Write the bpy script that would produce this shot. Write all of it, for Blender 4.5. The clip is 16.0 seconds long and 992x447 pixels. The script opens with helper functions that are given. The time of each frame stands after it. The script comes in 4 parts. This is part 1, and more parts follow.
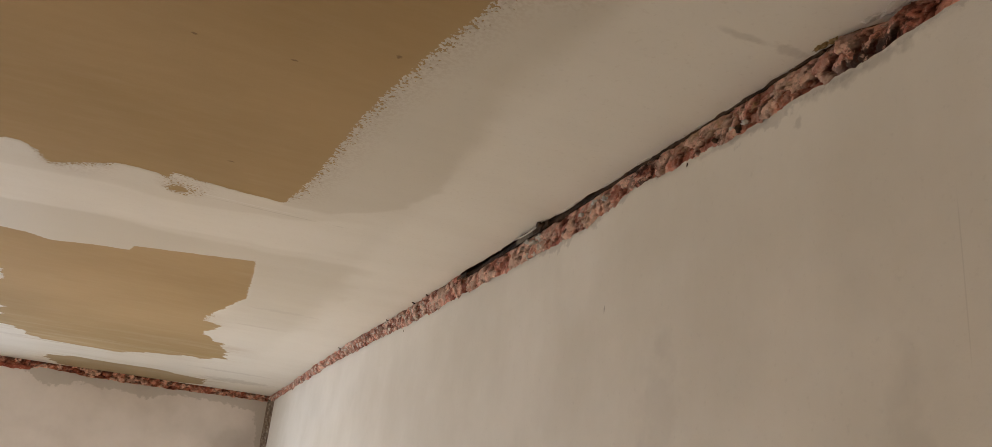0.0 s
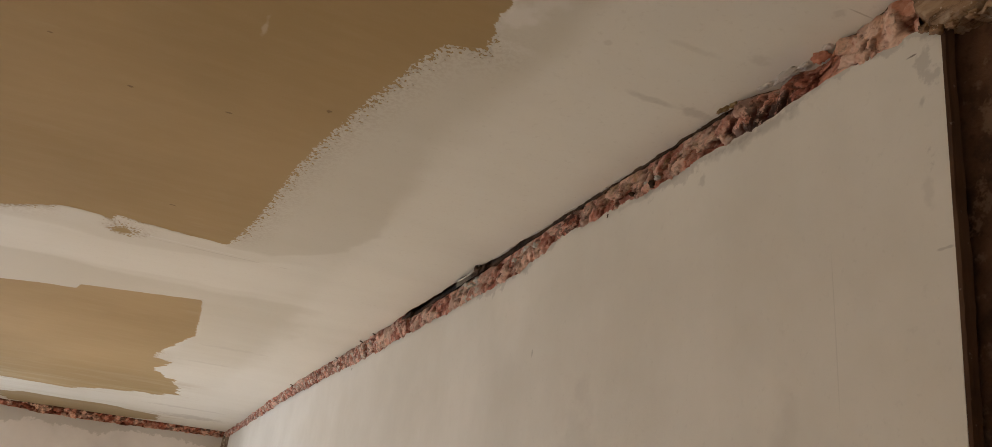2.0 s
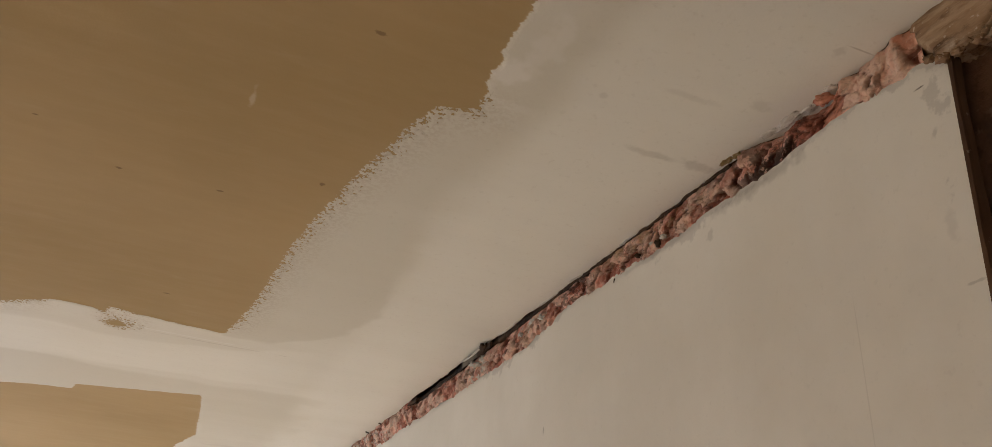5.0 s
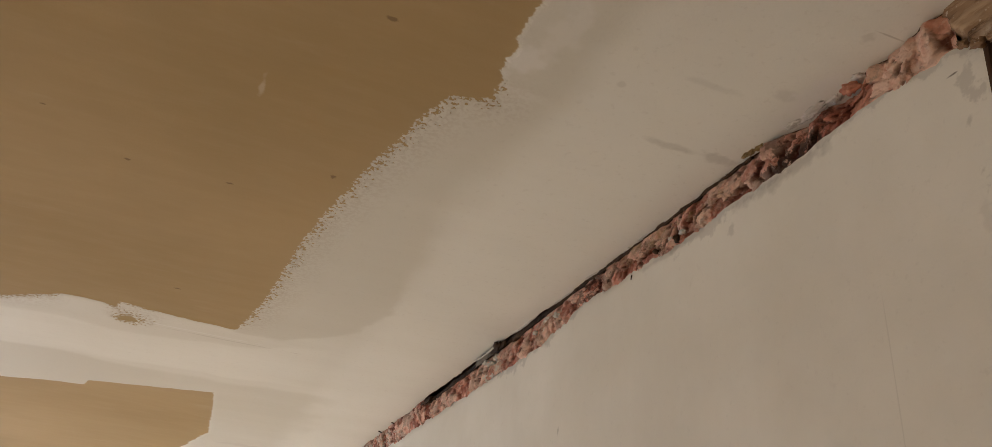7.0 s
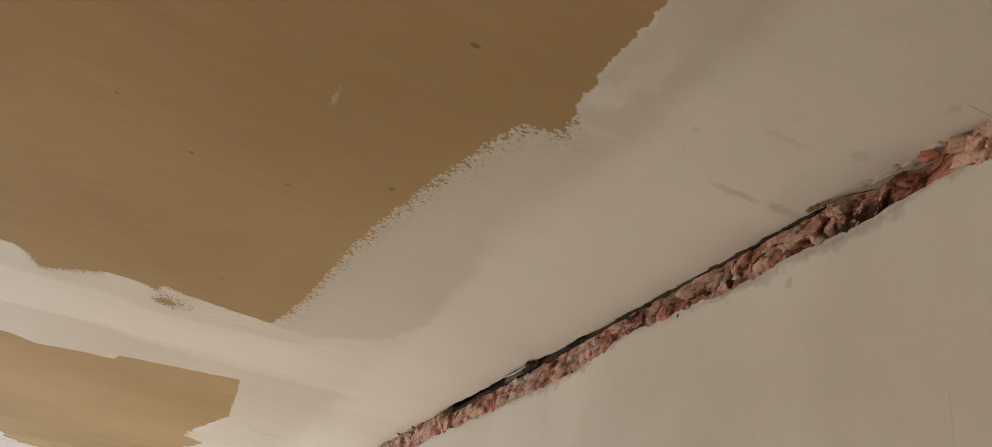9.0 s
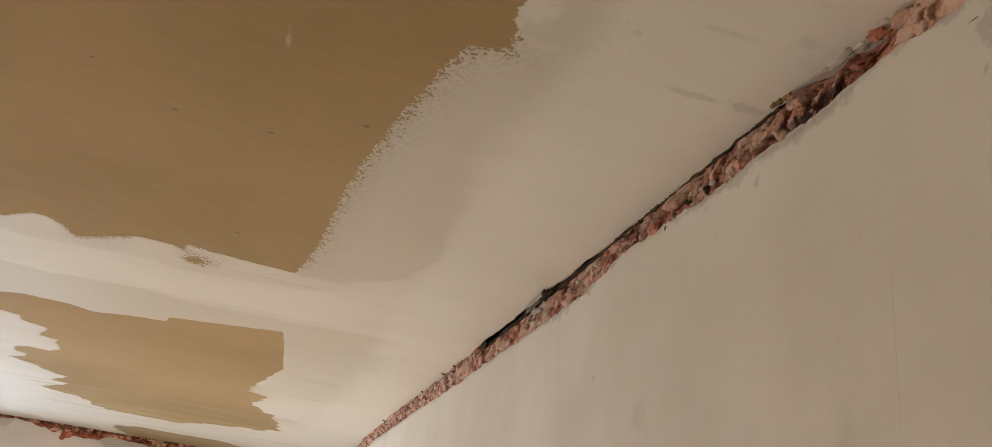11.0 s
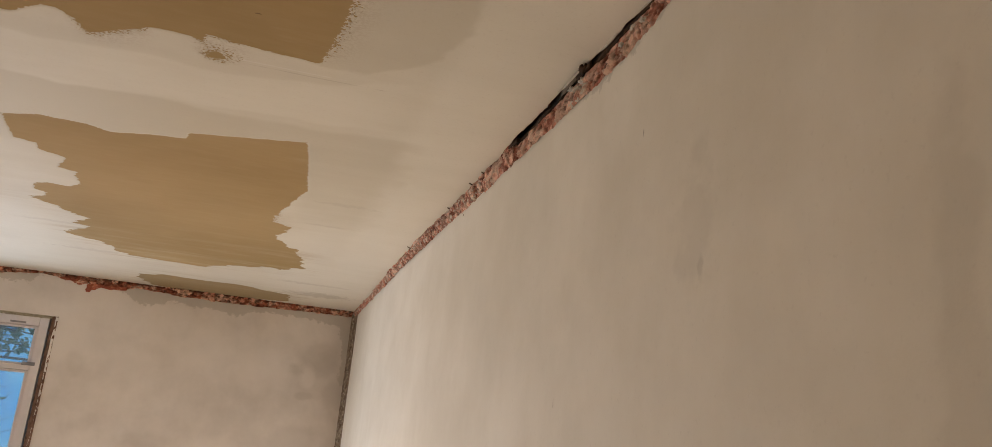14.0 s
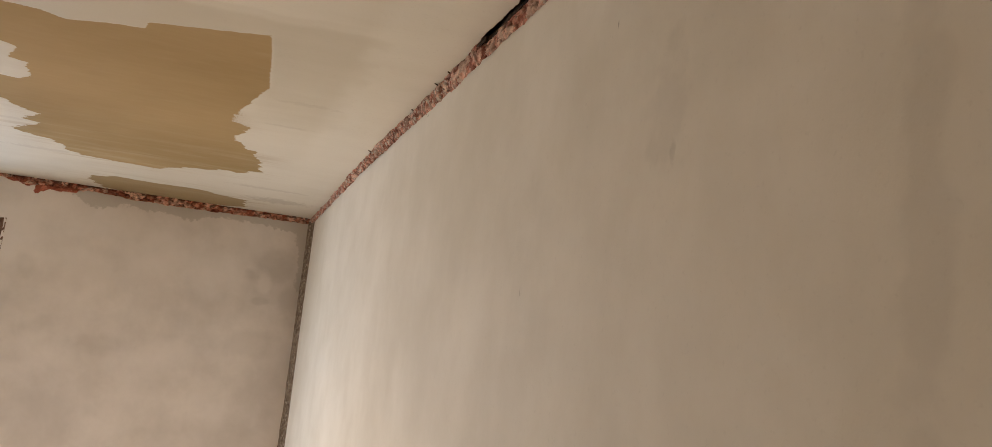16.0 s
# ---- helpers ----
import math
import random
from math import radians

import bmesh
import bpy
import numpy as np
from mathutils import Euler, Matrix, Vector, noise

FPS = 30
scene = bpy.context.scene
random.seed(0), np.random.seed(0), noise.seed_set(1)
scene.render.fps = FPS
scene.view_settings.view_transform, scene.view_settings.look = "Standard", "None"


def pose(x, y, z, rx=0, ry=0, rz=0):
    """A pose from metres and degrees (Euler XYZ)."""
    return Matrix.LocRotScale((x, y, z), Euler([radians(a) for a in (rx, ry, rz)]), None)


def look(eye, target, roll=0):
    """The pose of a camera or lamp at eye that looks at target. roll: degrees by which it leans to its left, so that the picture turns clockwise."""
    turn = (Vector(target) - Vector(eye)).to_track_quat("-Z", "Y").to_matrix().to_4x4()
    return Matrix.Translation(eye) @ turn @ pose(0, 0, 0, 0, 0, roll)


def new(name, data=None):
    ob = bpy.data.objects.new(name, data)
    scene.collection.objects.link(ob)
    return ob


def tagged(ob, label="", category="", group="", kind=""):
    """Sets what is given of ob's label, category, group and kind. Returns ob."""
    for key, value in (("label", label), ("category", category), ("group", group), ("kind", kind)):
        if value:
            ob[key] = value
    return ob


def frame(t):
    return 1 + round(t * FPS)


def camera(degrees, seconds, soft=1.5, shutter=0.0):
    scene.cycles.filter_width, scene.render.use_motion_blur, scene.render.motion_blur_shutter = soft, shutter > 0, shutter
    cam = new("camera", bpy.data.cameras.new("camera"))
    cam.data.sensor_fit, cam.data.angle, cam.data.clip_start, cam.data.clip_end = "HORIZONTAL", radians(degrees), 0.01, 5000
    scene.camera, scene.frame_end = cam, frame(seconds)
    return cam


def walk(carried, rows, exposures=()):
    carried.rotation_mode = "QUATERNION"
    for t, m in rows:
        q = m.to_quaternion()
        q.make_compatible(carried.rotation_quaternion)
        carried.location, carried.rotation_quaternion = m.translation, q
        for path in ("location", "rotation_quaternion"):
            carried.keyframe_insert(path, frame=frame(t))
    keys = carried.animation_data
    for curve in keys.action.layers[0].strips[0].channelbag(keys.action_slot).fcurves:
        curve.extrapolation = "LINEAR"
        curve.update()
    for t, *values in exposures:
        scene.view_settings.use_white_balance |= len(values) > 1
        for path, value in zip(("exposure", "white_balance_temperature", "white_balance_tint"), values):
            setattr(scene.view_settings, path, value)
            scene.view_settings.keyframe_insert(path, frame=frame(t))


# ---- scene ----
cam = camera(60.1, 16.0, soft=0.6)
PATH = [
    (0, (-0.008, -0.002, 1.899), (0.669, 1.752, 2.582), 6.0),
    (0.5, (-0.012, -0.018, 1.906), (0.671, 1.732, 2.591), 6.1),
    (1, (0.01, -0.059, 1.909), (0.698, 1.679, 2.621), 6.2),
    (1.5, (0.017, -0.072, 1.912), (0.719, 1.648, 2.652), 6.1),
    (2, (0.026, -0.073, 1.91), (0.748, 1.631, 2.668), 5.8),
    (2.5, (0.025, -0.065, 1.907), (0.759, 1.627, 2.681), 5.6),
    (2.7, (0.03, -0.065, 1.916), (0.762, 1.618, 2.713), 5.6),
    (3, (0.043, -0.048, 1.901), (0.744, 1.592, 2.806), 3.2),
    (3.5, (0.056, -0.039, 1.901), (0.742, 1.58, 2.854), 2.9),
    (4, (0.052, -0.031, 1.9), (0.72, 1.594, 2.856), 3.2),
    (4.2, (0.05, -0.033, 1.9), (0.72, 1.593, 2.854), 3.2),
    (6.3, (0.069, -0.02, 1.9), (0.702, 1.624, 2.846), 4.5),
    (6.5, (0.071, -0.017, 1.902), (0.701, 1.629, 2.848), 4.4),
    (7, (0.066, -0.007, 1.904), (0.69, 1.64, 2.853), 4.5),
    (7.5, (0.062, -0.006, 1.901), (0.679, 1.645, 2.846), 4.4),
    (8, (0.048, -0.006, 1.912), (0.655, 1.647, 2.861), 6.4),
    (8.5, (0.02, -0.006, 1.929), (0.612, 1.651, 2.879), 11.6),
    (9, (0.021, -0.002, 1.926), (0.597, 1.664, 2.87), 10.7),
    (9.5, (0.051, 0.0, 1.912), (0.608, 1.707, 2.792), 8.6),
    (9.7, (0.087, -0.027, 1.918), (0.606, 1.703, 2.777), 7.5),
    (11.8, (0.143, -0.047, 1.899), (0.574, 1.729, 2.711), 8.4),
    (12, (0.137, -0.041, 1.896), (0.578, 1.733, 2.707), 8.1),
    (12.5, (0.15, -0.019, 1.885), (0.596, 1.756, 2.692), 7.3),
    (13, (0.151, 0.011, 1.854), (0.598, 1.798, 2.632), 6.4),
    (13.2, (0.16, 0.039, 1.834), (0.614, 1.857, 2.534), 6.6),
    (13.5, (0.151, 0.045, 1.794), (0.635, 1.892, 2.391), 6.0),
    (14, (0.124, 0.065, 1.769), (0.626, 1.925, 2.304), 5.2),
    (14.5, (0.104, 0.061, 1.764), (0.613, 1.932, 2.255), 5.3),
    (15, (0.071, 0.038, 1.766), (0.655, 1.905, 2.182), 6.1),
    (15.5, (0.077, 0.049, 1.746), (0.688, 1.91, 2.146), 6.6),
    (16, (0.095, 0.063, 1.717), (0.733, 1.924, 2.08), 5.5),
]
# seconds, stops, kelvin, tint
EXPOSURE = [(0, -0.10, 6420, 13), (1, -0.10, 6400, 13), (2, -0.08, 6370, 12.5), (2.6, -0.08, 6320, 12), (3, -0.16, 6280, 12), (3.5, 0.08, 6250, 12), (7, 0.09, 6260, 12), (9.5, 0.10, 6300, 11), (12, 0.10, 6720, 14), (13, 0.05, 6830, 15), (13.5, -0.15, 6980, 16), (14.5, -0.29, 7200, 16), (16, -0.33, 7100, 15)]
walk(cam, [(t, look(eye, target, roll)) for t, eye, target, roll in PATH], EXPOSURE)

# ---- world and lamps ----
world = bpy.data.worlds.new("world")
scene.world = world
world.use_nodes = True
wn = world.node_tree.nodes
sky = wn.new("ShaderNodeTexSky")
sky.sky_type, sky.sun_disc = "NISHITA", False
sky.sun_elevation, sky.sun_rotation = radians(12), radians(150)
world.node_tree.links.new(sky.outputs[0], wn["Background"].inputs[0])
wn["Background"].inputs[1].default_value = 0.4


def area(name, m, w, h, watts, colour):
    data = bpy.data.lights.new(name, "AREA")
    data.shape, data.size, data.size_y, data.energy, data.color = "RECTANGLE", w, h, watts, colour
    ob = new(name, data)
    ob.matrix_world = m
    return ob


# daylight in the window's opening, an added lamp before it for the corner's glow, two added warm fills (low at the far
# end, in the west), and the warm bulb of the room
area("window_daylight", look((-1.43, 4.45, 1.52), (-1.43, 3.45, 1.50)), 1.2, 1.15, 21, (0.70, 0.85, 1.0))
# added lamp standing inside the room, turned sideways to brighten the east wall
area("corner_glow_fill", look((-1.25, 4.2, 1.50), (0.61, 3.25, 1.10)), 0.5, 0.8, 8, (0.80, 0.89, 1.0)).data.spread = radians(105)


def lamp(name, place, watts, colour, size):
    data = bpy.data.lights.new(name, "POINT")
    data.energy, data.color, data.shadow_soft_size = watts, colour, size
    new(name, data).location = place


# the first two are added fills without a fixture, for wall and ceiling brightness
lamp("fill_low", (-0.1, 2.6, 0.45), 31, (1.0, 0.765, 0.535), 0.12)
lamp("fill_west", (-2.5, 2.0, 1.0), 24, (1.0, 0.765, 0.535), 0.15)
lamp("room_bulb", (-1.0, -0.5, 1.4), 11, (1.0, 0.735, 0.50), 0.12)

# ---- plan: metres ----
W, H, FAR, WEST, SOUTH = 0.611, 2.45, 4.478, -3.0, -2.6
JAMB = 0.3530
WIN_X0, WIN_X1, WIN_Z0, WIN_Z1 = -2.1, -0.766, 0.9, 2.245


# ---- materials ----
class Mat:
    """A node material with short calls."""

    def __init__(self, name, rough=0.8):
        self.m = bpy.data.materials.new(name)
        self.m.use_nodes = True
        self.t = self.m.node_tree
        self.b = self.t.nodes["Principled BSDF"]
        self.b.inputs["Roughness"].default_value = rough
        self.pos = self.t.nodes.new("ShaderNodeNewGeometry").outputs["Position"]

    def node(self, kind, **sockets):
        n = self.t.nodes.new(kind)
        for key, value in sockets.items():
            self.put(n.inputs[key.replace("_", " ")], value)
        return n

    def put(self, socket, value):
        if isinstance(value, bpy.types.NodeSocket):
            self.t.links.new(value, socket)
        else:
            socket.default_value = value

    def math(self, op, a, b=0.0, c=0.0, clamp=False):
        n = self.t.nodes.new("ShaderNodeMath")
        n.operation, n.use_clamp = op, clamp
        for s, v in zip(n.inputs, (a, b, c)):
            self.put(s, v)
        return n.outputs[0]

    def noise(self, scale, detail=3.0, rough=0.5, stretch=None, at=None):
        where = at or self.pos
        if stretch:
            v = self.t.nodes.new("ShaderNodeVectorMath")
            v.operation = "MULTIPLY"
            self.put(v.inputs[0], where)
            v.inputs[1].default_value = stretch
            where = v.outputs[0]
        n = self.node("ShaderNodeTexNoise", Vector=where, Scale=scale, Detail=detail, Roughness=rough)
        return n.outputs["Fac"]

    def attr(self, name):
        n = self.t.nodes.new("ShaderNodeAttribute")
        n.attribute_name = name
        return n.outputs["Fac"]

    def ramp(self, x, lo, hi, a=0.0, b=1.0):
        n = self.t.nodes.new("ShaderNodeMapRange")
        n.interpolation_type = "SMOOTHSTEP"
        for s, v in zip(n.inputs, (x, lo, hi, a, b)):
            self.put(s, v)
        return n.outputs[0]

    def mix(self, f, a, b):
        n = self.t.nodes.new("ShaderNodeMix")
        n.data_type = "RGBA"
        self.put(n.inputs[0], f)
        for s, v in zip((n.inputs[6], n.inputs[7]), (a, b)):
            self.put(s, (*v, 1) if isinstance(v, tuple) else v)
        return n.outputs[2]

    def spot(self, centre, size, scale=60):
        """1 inside a ragged ellipsoid round a place, 0 outside."""
        v = self.t.nodes.new("ShaderNodeVectorMath")
        v.operation = "SUBTRACT"
        self.put(v.inputs[0], self.pos)
        v.inputs[1].default_value = centre
        d = self.t.nodes.new("ShaderNodeVectorMath")
        d.operation = "DIVIDE"
        self.put(d.inputs[0], v.outputs[0])
        d.inputs[1].default_value = size
        l = self.t.nodes.new("ShaderNodeVectorMath")
        l.operation = "LENGTH"
        self.put(l.inputs[0], d.outputs[0])
        r = self.math("ADD", l.outputs["Value"], self.math("MULTIPLY_ADD", self.noise(scale), 2.0, -1.0))
        return self.ramp(r, 1.15, 0.4)

    def done(self, colour, bump=None, depth=0.001, rough=None, shine=0.5):
        self.b.inputs["Specular IOR Level"].default_value = shine
        self.put(self.b.inputs["Base Color"], (*colour, 1) if isinstance(colour, tuple) else colour)
        if bump is not None:
            n = self.node("ShaderNodeBump", Height=bump, Distance=depth)
            self.put(self.b.inputs["Normal"], n.outputs[0])
        if rough is not None:
            self.put(self.b.inputs["Roughness"], rough)
        return self.m


def ceiling_material():
    k = Mat("skimmed_plasterboard")
    bare, rag, tone = k.attr("bare"), k.attr("rag"), k.attr("tone")
    stipple = k.math("MULTIPLY", k.math("MULTIPLY", k.math("MAXIMUM", k.math("SUBTRACT", k.noise(215, 2), 0.49), 0.0), 0.10), rag)
    drag = k.math("MULTIPLY", k.math("SUBTRACT", k.noise(60, 3, 0.6, (0.35, 1.5, 1)), 0.5), 0.016)
    sep = k.node("ShaderNodeSeparateXYZ", Vector=k.pos)
    strokes = k.math("MULTIPLY", k.math("SUBTRACT", k.noise(13, 6, 0.68, (0.22, 1.0, 1)), 0.5), k.ramp(sep.outputs[1], 2.1, 3.3, 0.0, 0.13))
    edge = k.math("ADD", k.math("ADD", k.math("ADD", bare, stipple), drag), strokes)
    paper = k.ramp(edge, -0.0012, 0.0012)
    cloud, fibre = k.noise(1.6, 3), k.noise(45, 4, 0.65, (0.25, 1.0, 1))
    tan = k.mix(k.ramp(cloud, 0.3, 0.7), (0.345, 0.242, 0.104), (0.415, 0.300, 0.146))
    tan = k.mix(k.ramp(fibre, 0.35, 0.8, 0.0, 0.13), tan, (0.54, 0.41, 0.24))
    tan = k.mix(k.ramp(k.noise(9, 4, 0.6, (0.3, 1.2, 1)), 0.62, 0.8, 0.0, 0.35), tan, (0.55, 0.45, 0.31))
    for c, s in (((0.182, 0.617, H), (0.006, 0.004, 0.02)), ((-0.137, 0.94, H), (0.004, 0.002, 0.02)), ((-0.042, 1.019, H), (0.005, 0.003, 0.02)),
                 ((0.083, 1.015, H), (0.006, 0.003, 0.02)), ((0.199, 0.932, H), (0.004, 0.006, 0.02)), ((0.05, 1.42, H), (0.007, 0.003, 0.02))):
        tan = k.mix(k.math("MULTIPLY", k.spot(c, s, 200), 0.9), tan, (0.20, 0.13, 0.06))
    tan = k.mix(k.math("MULTIPLY", k.spot((0.087, 0.785, H), (0.0035, 0.024, 0.02), 60), 0.45), tan, (0.58, 0.50, 0.40))
    # dragged skim streaks, growing with y to paint in the window's light too
    pale_streaks = k.math("MULTIPLY", k.ramp(k.noise(17, 5, 0.65, (0.14, 1.0, 1)), 0.46, 0.68), k.ramp(sep.outputs[1], 2.85, 3.75))
    tan = k.mix(k.math("MULTIPLY", pale_streaks, 0.28), tan, (0.60, 0.53, 0.42))
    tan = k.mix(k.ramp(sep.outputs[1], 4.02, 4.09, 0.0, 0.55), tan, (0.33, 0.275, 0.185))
    sweep = k.noise(14, 4, 0.6, (0.22, 1.0, 1))
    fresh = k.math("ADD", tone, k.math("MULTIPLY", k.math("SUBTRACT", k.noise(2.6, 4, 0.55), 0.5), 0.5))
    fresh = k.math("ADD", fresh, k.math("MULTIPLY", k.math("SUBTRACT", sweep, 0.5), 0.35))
    # tone carries the coats and also window light painted into the skim
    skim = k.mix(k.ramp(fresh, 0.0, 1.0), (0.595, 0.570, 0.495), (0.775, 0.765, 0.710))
    skim = k.mix(k.ramp(k.noise(120, 4, 0.65), 0.56, 0.72, 0.0, 0.15), skim, (0.42, 0.38, 0.32))
    skim = k.mix(k.math("MULTIPLY", k.spot((0.530, 0.670, H), (0.045, 0.007, 0.02), 45), 0.25), skim, (0.28, 0.26, 0.22))
    skim = k.mix(k.math("MULTIPLY", k.spot((0.586, 0.668, H), (0.026, 0.011, 0.02), 70), 0.28), skim, (0.28, 0.26, 0.22))
    skim = k.mix(k.math("MULTIPLY", k.spot((0.578, 0.540, H), (0.020, 0.010, 0.02), 70), 0.18), skim, (0.28, 0.26, 0.22))
    skim = k.mix(k.math("MULTIPLY", k.spot((0.583, 0.437, H), (0.007, 0.008, 0.02), 120), 0.25), skim, (0.36, 0.33, 0.28))
    skim = k.mix(k.math("MULTIPLY", k.spot((0.600, 0.426, H), (0.016, 0.0012, 0.02), 50), 0.45), skim, (0.30, 0.27, 0.22))
    skim = k.mix(k.math("MULTIPLY", k.spot((0.50, 0.56, H), (0.040, 0.006, 0.02), 45), 0.15), skim, (0.30, 0.28, 0.24))
    skim = k.mix(k.math("MULTIPLY", k.spot((0.600, 0.535, H), (0.020, 0.055, 0.02), 70), 0.85), skim, (0.76, 0.745, 0.71))
    skim = k.mix(k.math("MULTIPLY", k.spot((0.604, 0.95, H), (0.006, 0.16, 0.02), 60), 0.6), skim, (0.76, 0.745, 0.71))
    for c, size, amount, to in (((0.11, 1.618, H), (0.13, 0.0035, 0.02), 0.7, (0.74, 0.73, 0.70)), ((0.16, 1.632, H), (0.12, 0.0025, 0.02), 0.35, (0.40, 0.37, 0.32)),
                                ((0.318, 0.612, H), (0.018, 0.030, 0.02), 0.8, (0.73, 0.71, 0.67)), ((0.335, 0.56, H), (0.02, 0.05, 0.02), 0.5, (0.72, 0.70, 0.66)), ((0.345, 0.665, H), (0.03, 0.012, 0.02), 0.4, (0.70, 0.68, 0.63)),
                                ((0.42, 0.60, H), (0.006, 0.005, 0.02), 0.22, (0.36, 0.33, 0.28)), ((0.30, 2.78, H), (0.09, 0.014, 0.02), 0.25, (0.45, 0.42, 0.37)),
                                ((0.33, 2.5, H), (0.10, 0.02, 0.02), 0.25, (0.45, 0.42, 0.37)), ((0.40, 4.12, H), (0.16, 0.07, 0.02), 0.38, (0.36, 0.33, 0.29)),
                                ((0.34, 3.86, H), (0.20, 0.025, 0.02), 0.28, (0.40, 0.37, 0.33)), ((-0.55, 3.75, H), (0.16, 0.03, 0.02), 0.25, (0.42, 0.39, 0.36)), ((-0.62, 3.3, H), (0.12, 0.02, 0.02), 0.22, (0.42, 0.39, 0.36))):
        skim = k.mix(k.math("MULTIPLY", k.spot(c, size, 40), amount), skim, to)
    film = k.math("MULTIPLY", k.math("MULTIPLY", k.ramp(bare, -0.16, -0.01), k.ramp(sep.outputs[1], 2.6, 3.5)), k.ramp(k.noise(15, 5, 0.65, (0.12, 1.0, 1)), 0.50, 0.66))
    skim = k.mix(k.math("MULTIPLY", film, 0.5), skim, (0.44, 0.36, 0.25))
    thin = k.math("MULTIPLY", k.ramp(bare, -0.075, -0.005), k.math("MULTIPLY", rag, k.ramp(k.noise(190, 3, 0.6), 0.42, 0.60)), clamp=True)
    skim = k.mix(k.math("MULTIPLY", thin, 0.32), skim, (0.40, 0.33, 0.24))
    colour = k.mix(paper, skim, tan)
    relief = k.math("ADD", k.math("MULTIPLY", k.math("SUBTRACT", 1.0, k.ramp(edge, -0.006, 0.002)), 0.7), k.math("MULTIPLY", k.noise(30, 5, 0.6, (0.4, 1, 1)), 0.5))
    relief = k.math("ADD", relief, k.math("MULTIPLY", k.noise(330, 2), 0.10))
    return k.done(colour, relief, 0.0016, k.ramp(paper, 0, 1, 0.62, 0.85))


def wall_material(name="plastered_wall", dark=(), deepen=0.42, run=0.25, low=(0.660, 0.632, 0.560), high=(0.790, 0.768, 0.708), pale=()):
    k = Mat(name, 0.65)
    smear = k.attr("smear")
    streak = k.noise(5, 5, 0.62, (1.0, 1.0, 0.16))
    blotch = k.noise(2.3, 5, 0.6)
    f = k.math("ADD", k.math("MULTIPLY", streak, run), k.math("MULTIPLY", blotch, 1.2 - run))
    c = k.mix(k.ramp(f, 0.38, 0.84), low, high)
    c = k.mix(k.ramp(k.noise(130, 4, 0.65), 0.58, 0.74, 0.0, 0.13), c, (0.40, 0.37, 0.33))
    ragged = k.math("ADD", smear, k.math("MULTIPLY", k.math("SUBTRACT", k.noise(38, 4, 0.65), 0.5), 0.075))
    c = k.mix(k.ramp(ragged, -0.003, 0.006, 0.0, deepen), c, (0.37, 0.35, 0.32))
    for centre, size, scale, amount in dark:
        c = k.mix(k.math("MULTIPLY", k.spot(centre, size, scale), amount), c, (0.22, 0.20, 0.175))
    for centre, size, scale, amount in pale:
        c = k.mix(k.math("MULTIPLY", k.spot(centre, size, scale), amount), c, high)
    relief = k.math("ADD", k.noise(22, 5, 0.6, (1, 1, 0.5)), k.math("MULTIPLY", k.noise(300, 2), 0.12))
    return k.done(c, relief, 0.0010)


def foam_material(name, low, high, dark, blotching=1.0):
    k = Mat(name, 0.7)
    pit_shade, tint = k.attr("pit"), k.attr("tint")
    cream = tuple(0.45 * v + 0.55 * w for v, w in zip(high, (0.95, 0.74, 0.60)))
    f = k.math("ADD", k.math("MULTIPLY", tint, 0.55), k.math("MULTIPLY", k.noise(38, 4, 0.6), 0.5))
    c = k.mix(k.ramp(f, 0.36, 0.62), low, high)
    # cream tops and dark blotches put highlight and shadow contrast into the colour
    c = k.mix(k.ramp(f, 0.54, 0.68, 0.0, 0.85), c, cream)
    c = k.mix(k.ramp(k.math("ADD", k.math("MULTIPLY", tint, -0.5), k.noise(44, 4, 0.6)), 0.30, 0.46, 0.0, 0.9 * blotching), c, dark)
    c = k.mix(k.ramp(k.noise(20, 3, 0.55), 0.56, 0.68, 0.0, 0.6 * blotching), c, tuple(0.8 * v for v in dark))
    c = k.mix(k.ramp(k.noise(120, 4, 0.65), 0.58, 0.68, 0.0, 0.45), c, cream)
    c = k.mix(k.ramp(k.noise(36, 5, 0.7), 0.60, 0.65, 0.0, 0.9 * blotching), c, (0.050, 0.021, 0.015))
    c = k.mix(k.ramp(k.noise(210, 3, 0.7), 0.60, 0.70, 0.0, 0.3), c, dark)
    c = k.mix(k.math("MULTIPLY", k.ramp(k.noise(40, 3, 0.6), 0.45, 0.62), k.attr("ochre")), c, (0.46, 0.32, 0.15))
    # black mottle stands for dark recesses, their shade put into the colour
    c = k.mix(k.math("MULTIPLY", k.ramp(k.noise(46, 4, 0.65), 0.45, 0.53), k.attr("black_mottle")), c, (0.045, 0.024, 0.018))
    c = k.mix(k.math("MULTIPLY", k.ramp(k.noise(75, 2), 0.57, 0.63), k.attr("white")), c, (0.76, 0.72, 0.66))
    # pits, tears and hollows go near black: their shade put into the colour
    c = k.mix(k.math("MULTIPLY", pit_shade, 0.85), c, tuple(0.30 * v for v in dark))
    return k.done(c, k.noise(190, 5, 0.75), 0.005, shine=0.25)


def rough_material(name, a, b, scale=30, rough=0.9, depth=0.004, dust=None):
    k = Mat(name, rough)
    c = k.mix(k.ramp(k.noise(scale, 5, 0.65), 0.35, 0.65), a, b)
    c = k.mix(k.ramp(k.noise(scale * 6, 3), 0.55, 0.75, 0.0, 0.5), c, tuple(v * 0.45 for v in a))
    if dust:
        c = k.mix(k.ramp(k.noise(scale * 2.2, 4, 0.7), 0.56, 0.64, 0.0, 0.85), c, dust)
    return k.done(c, k.noise(scale * 4, 5, 0.7), depth, shine=0.25)


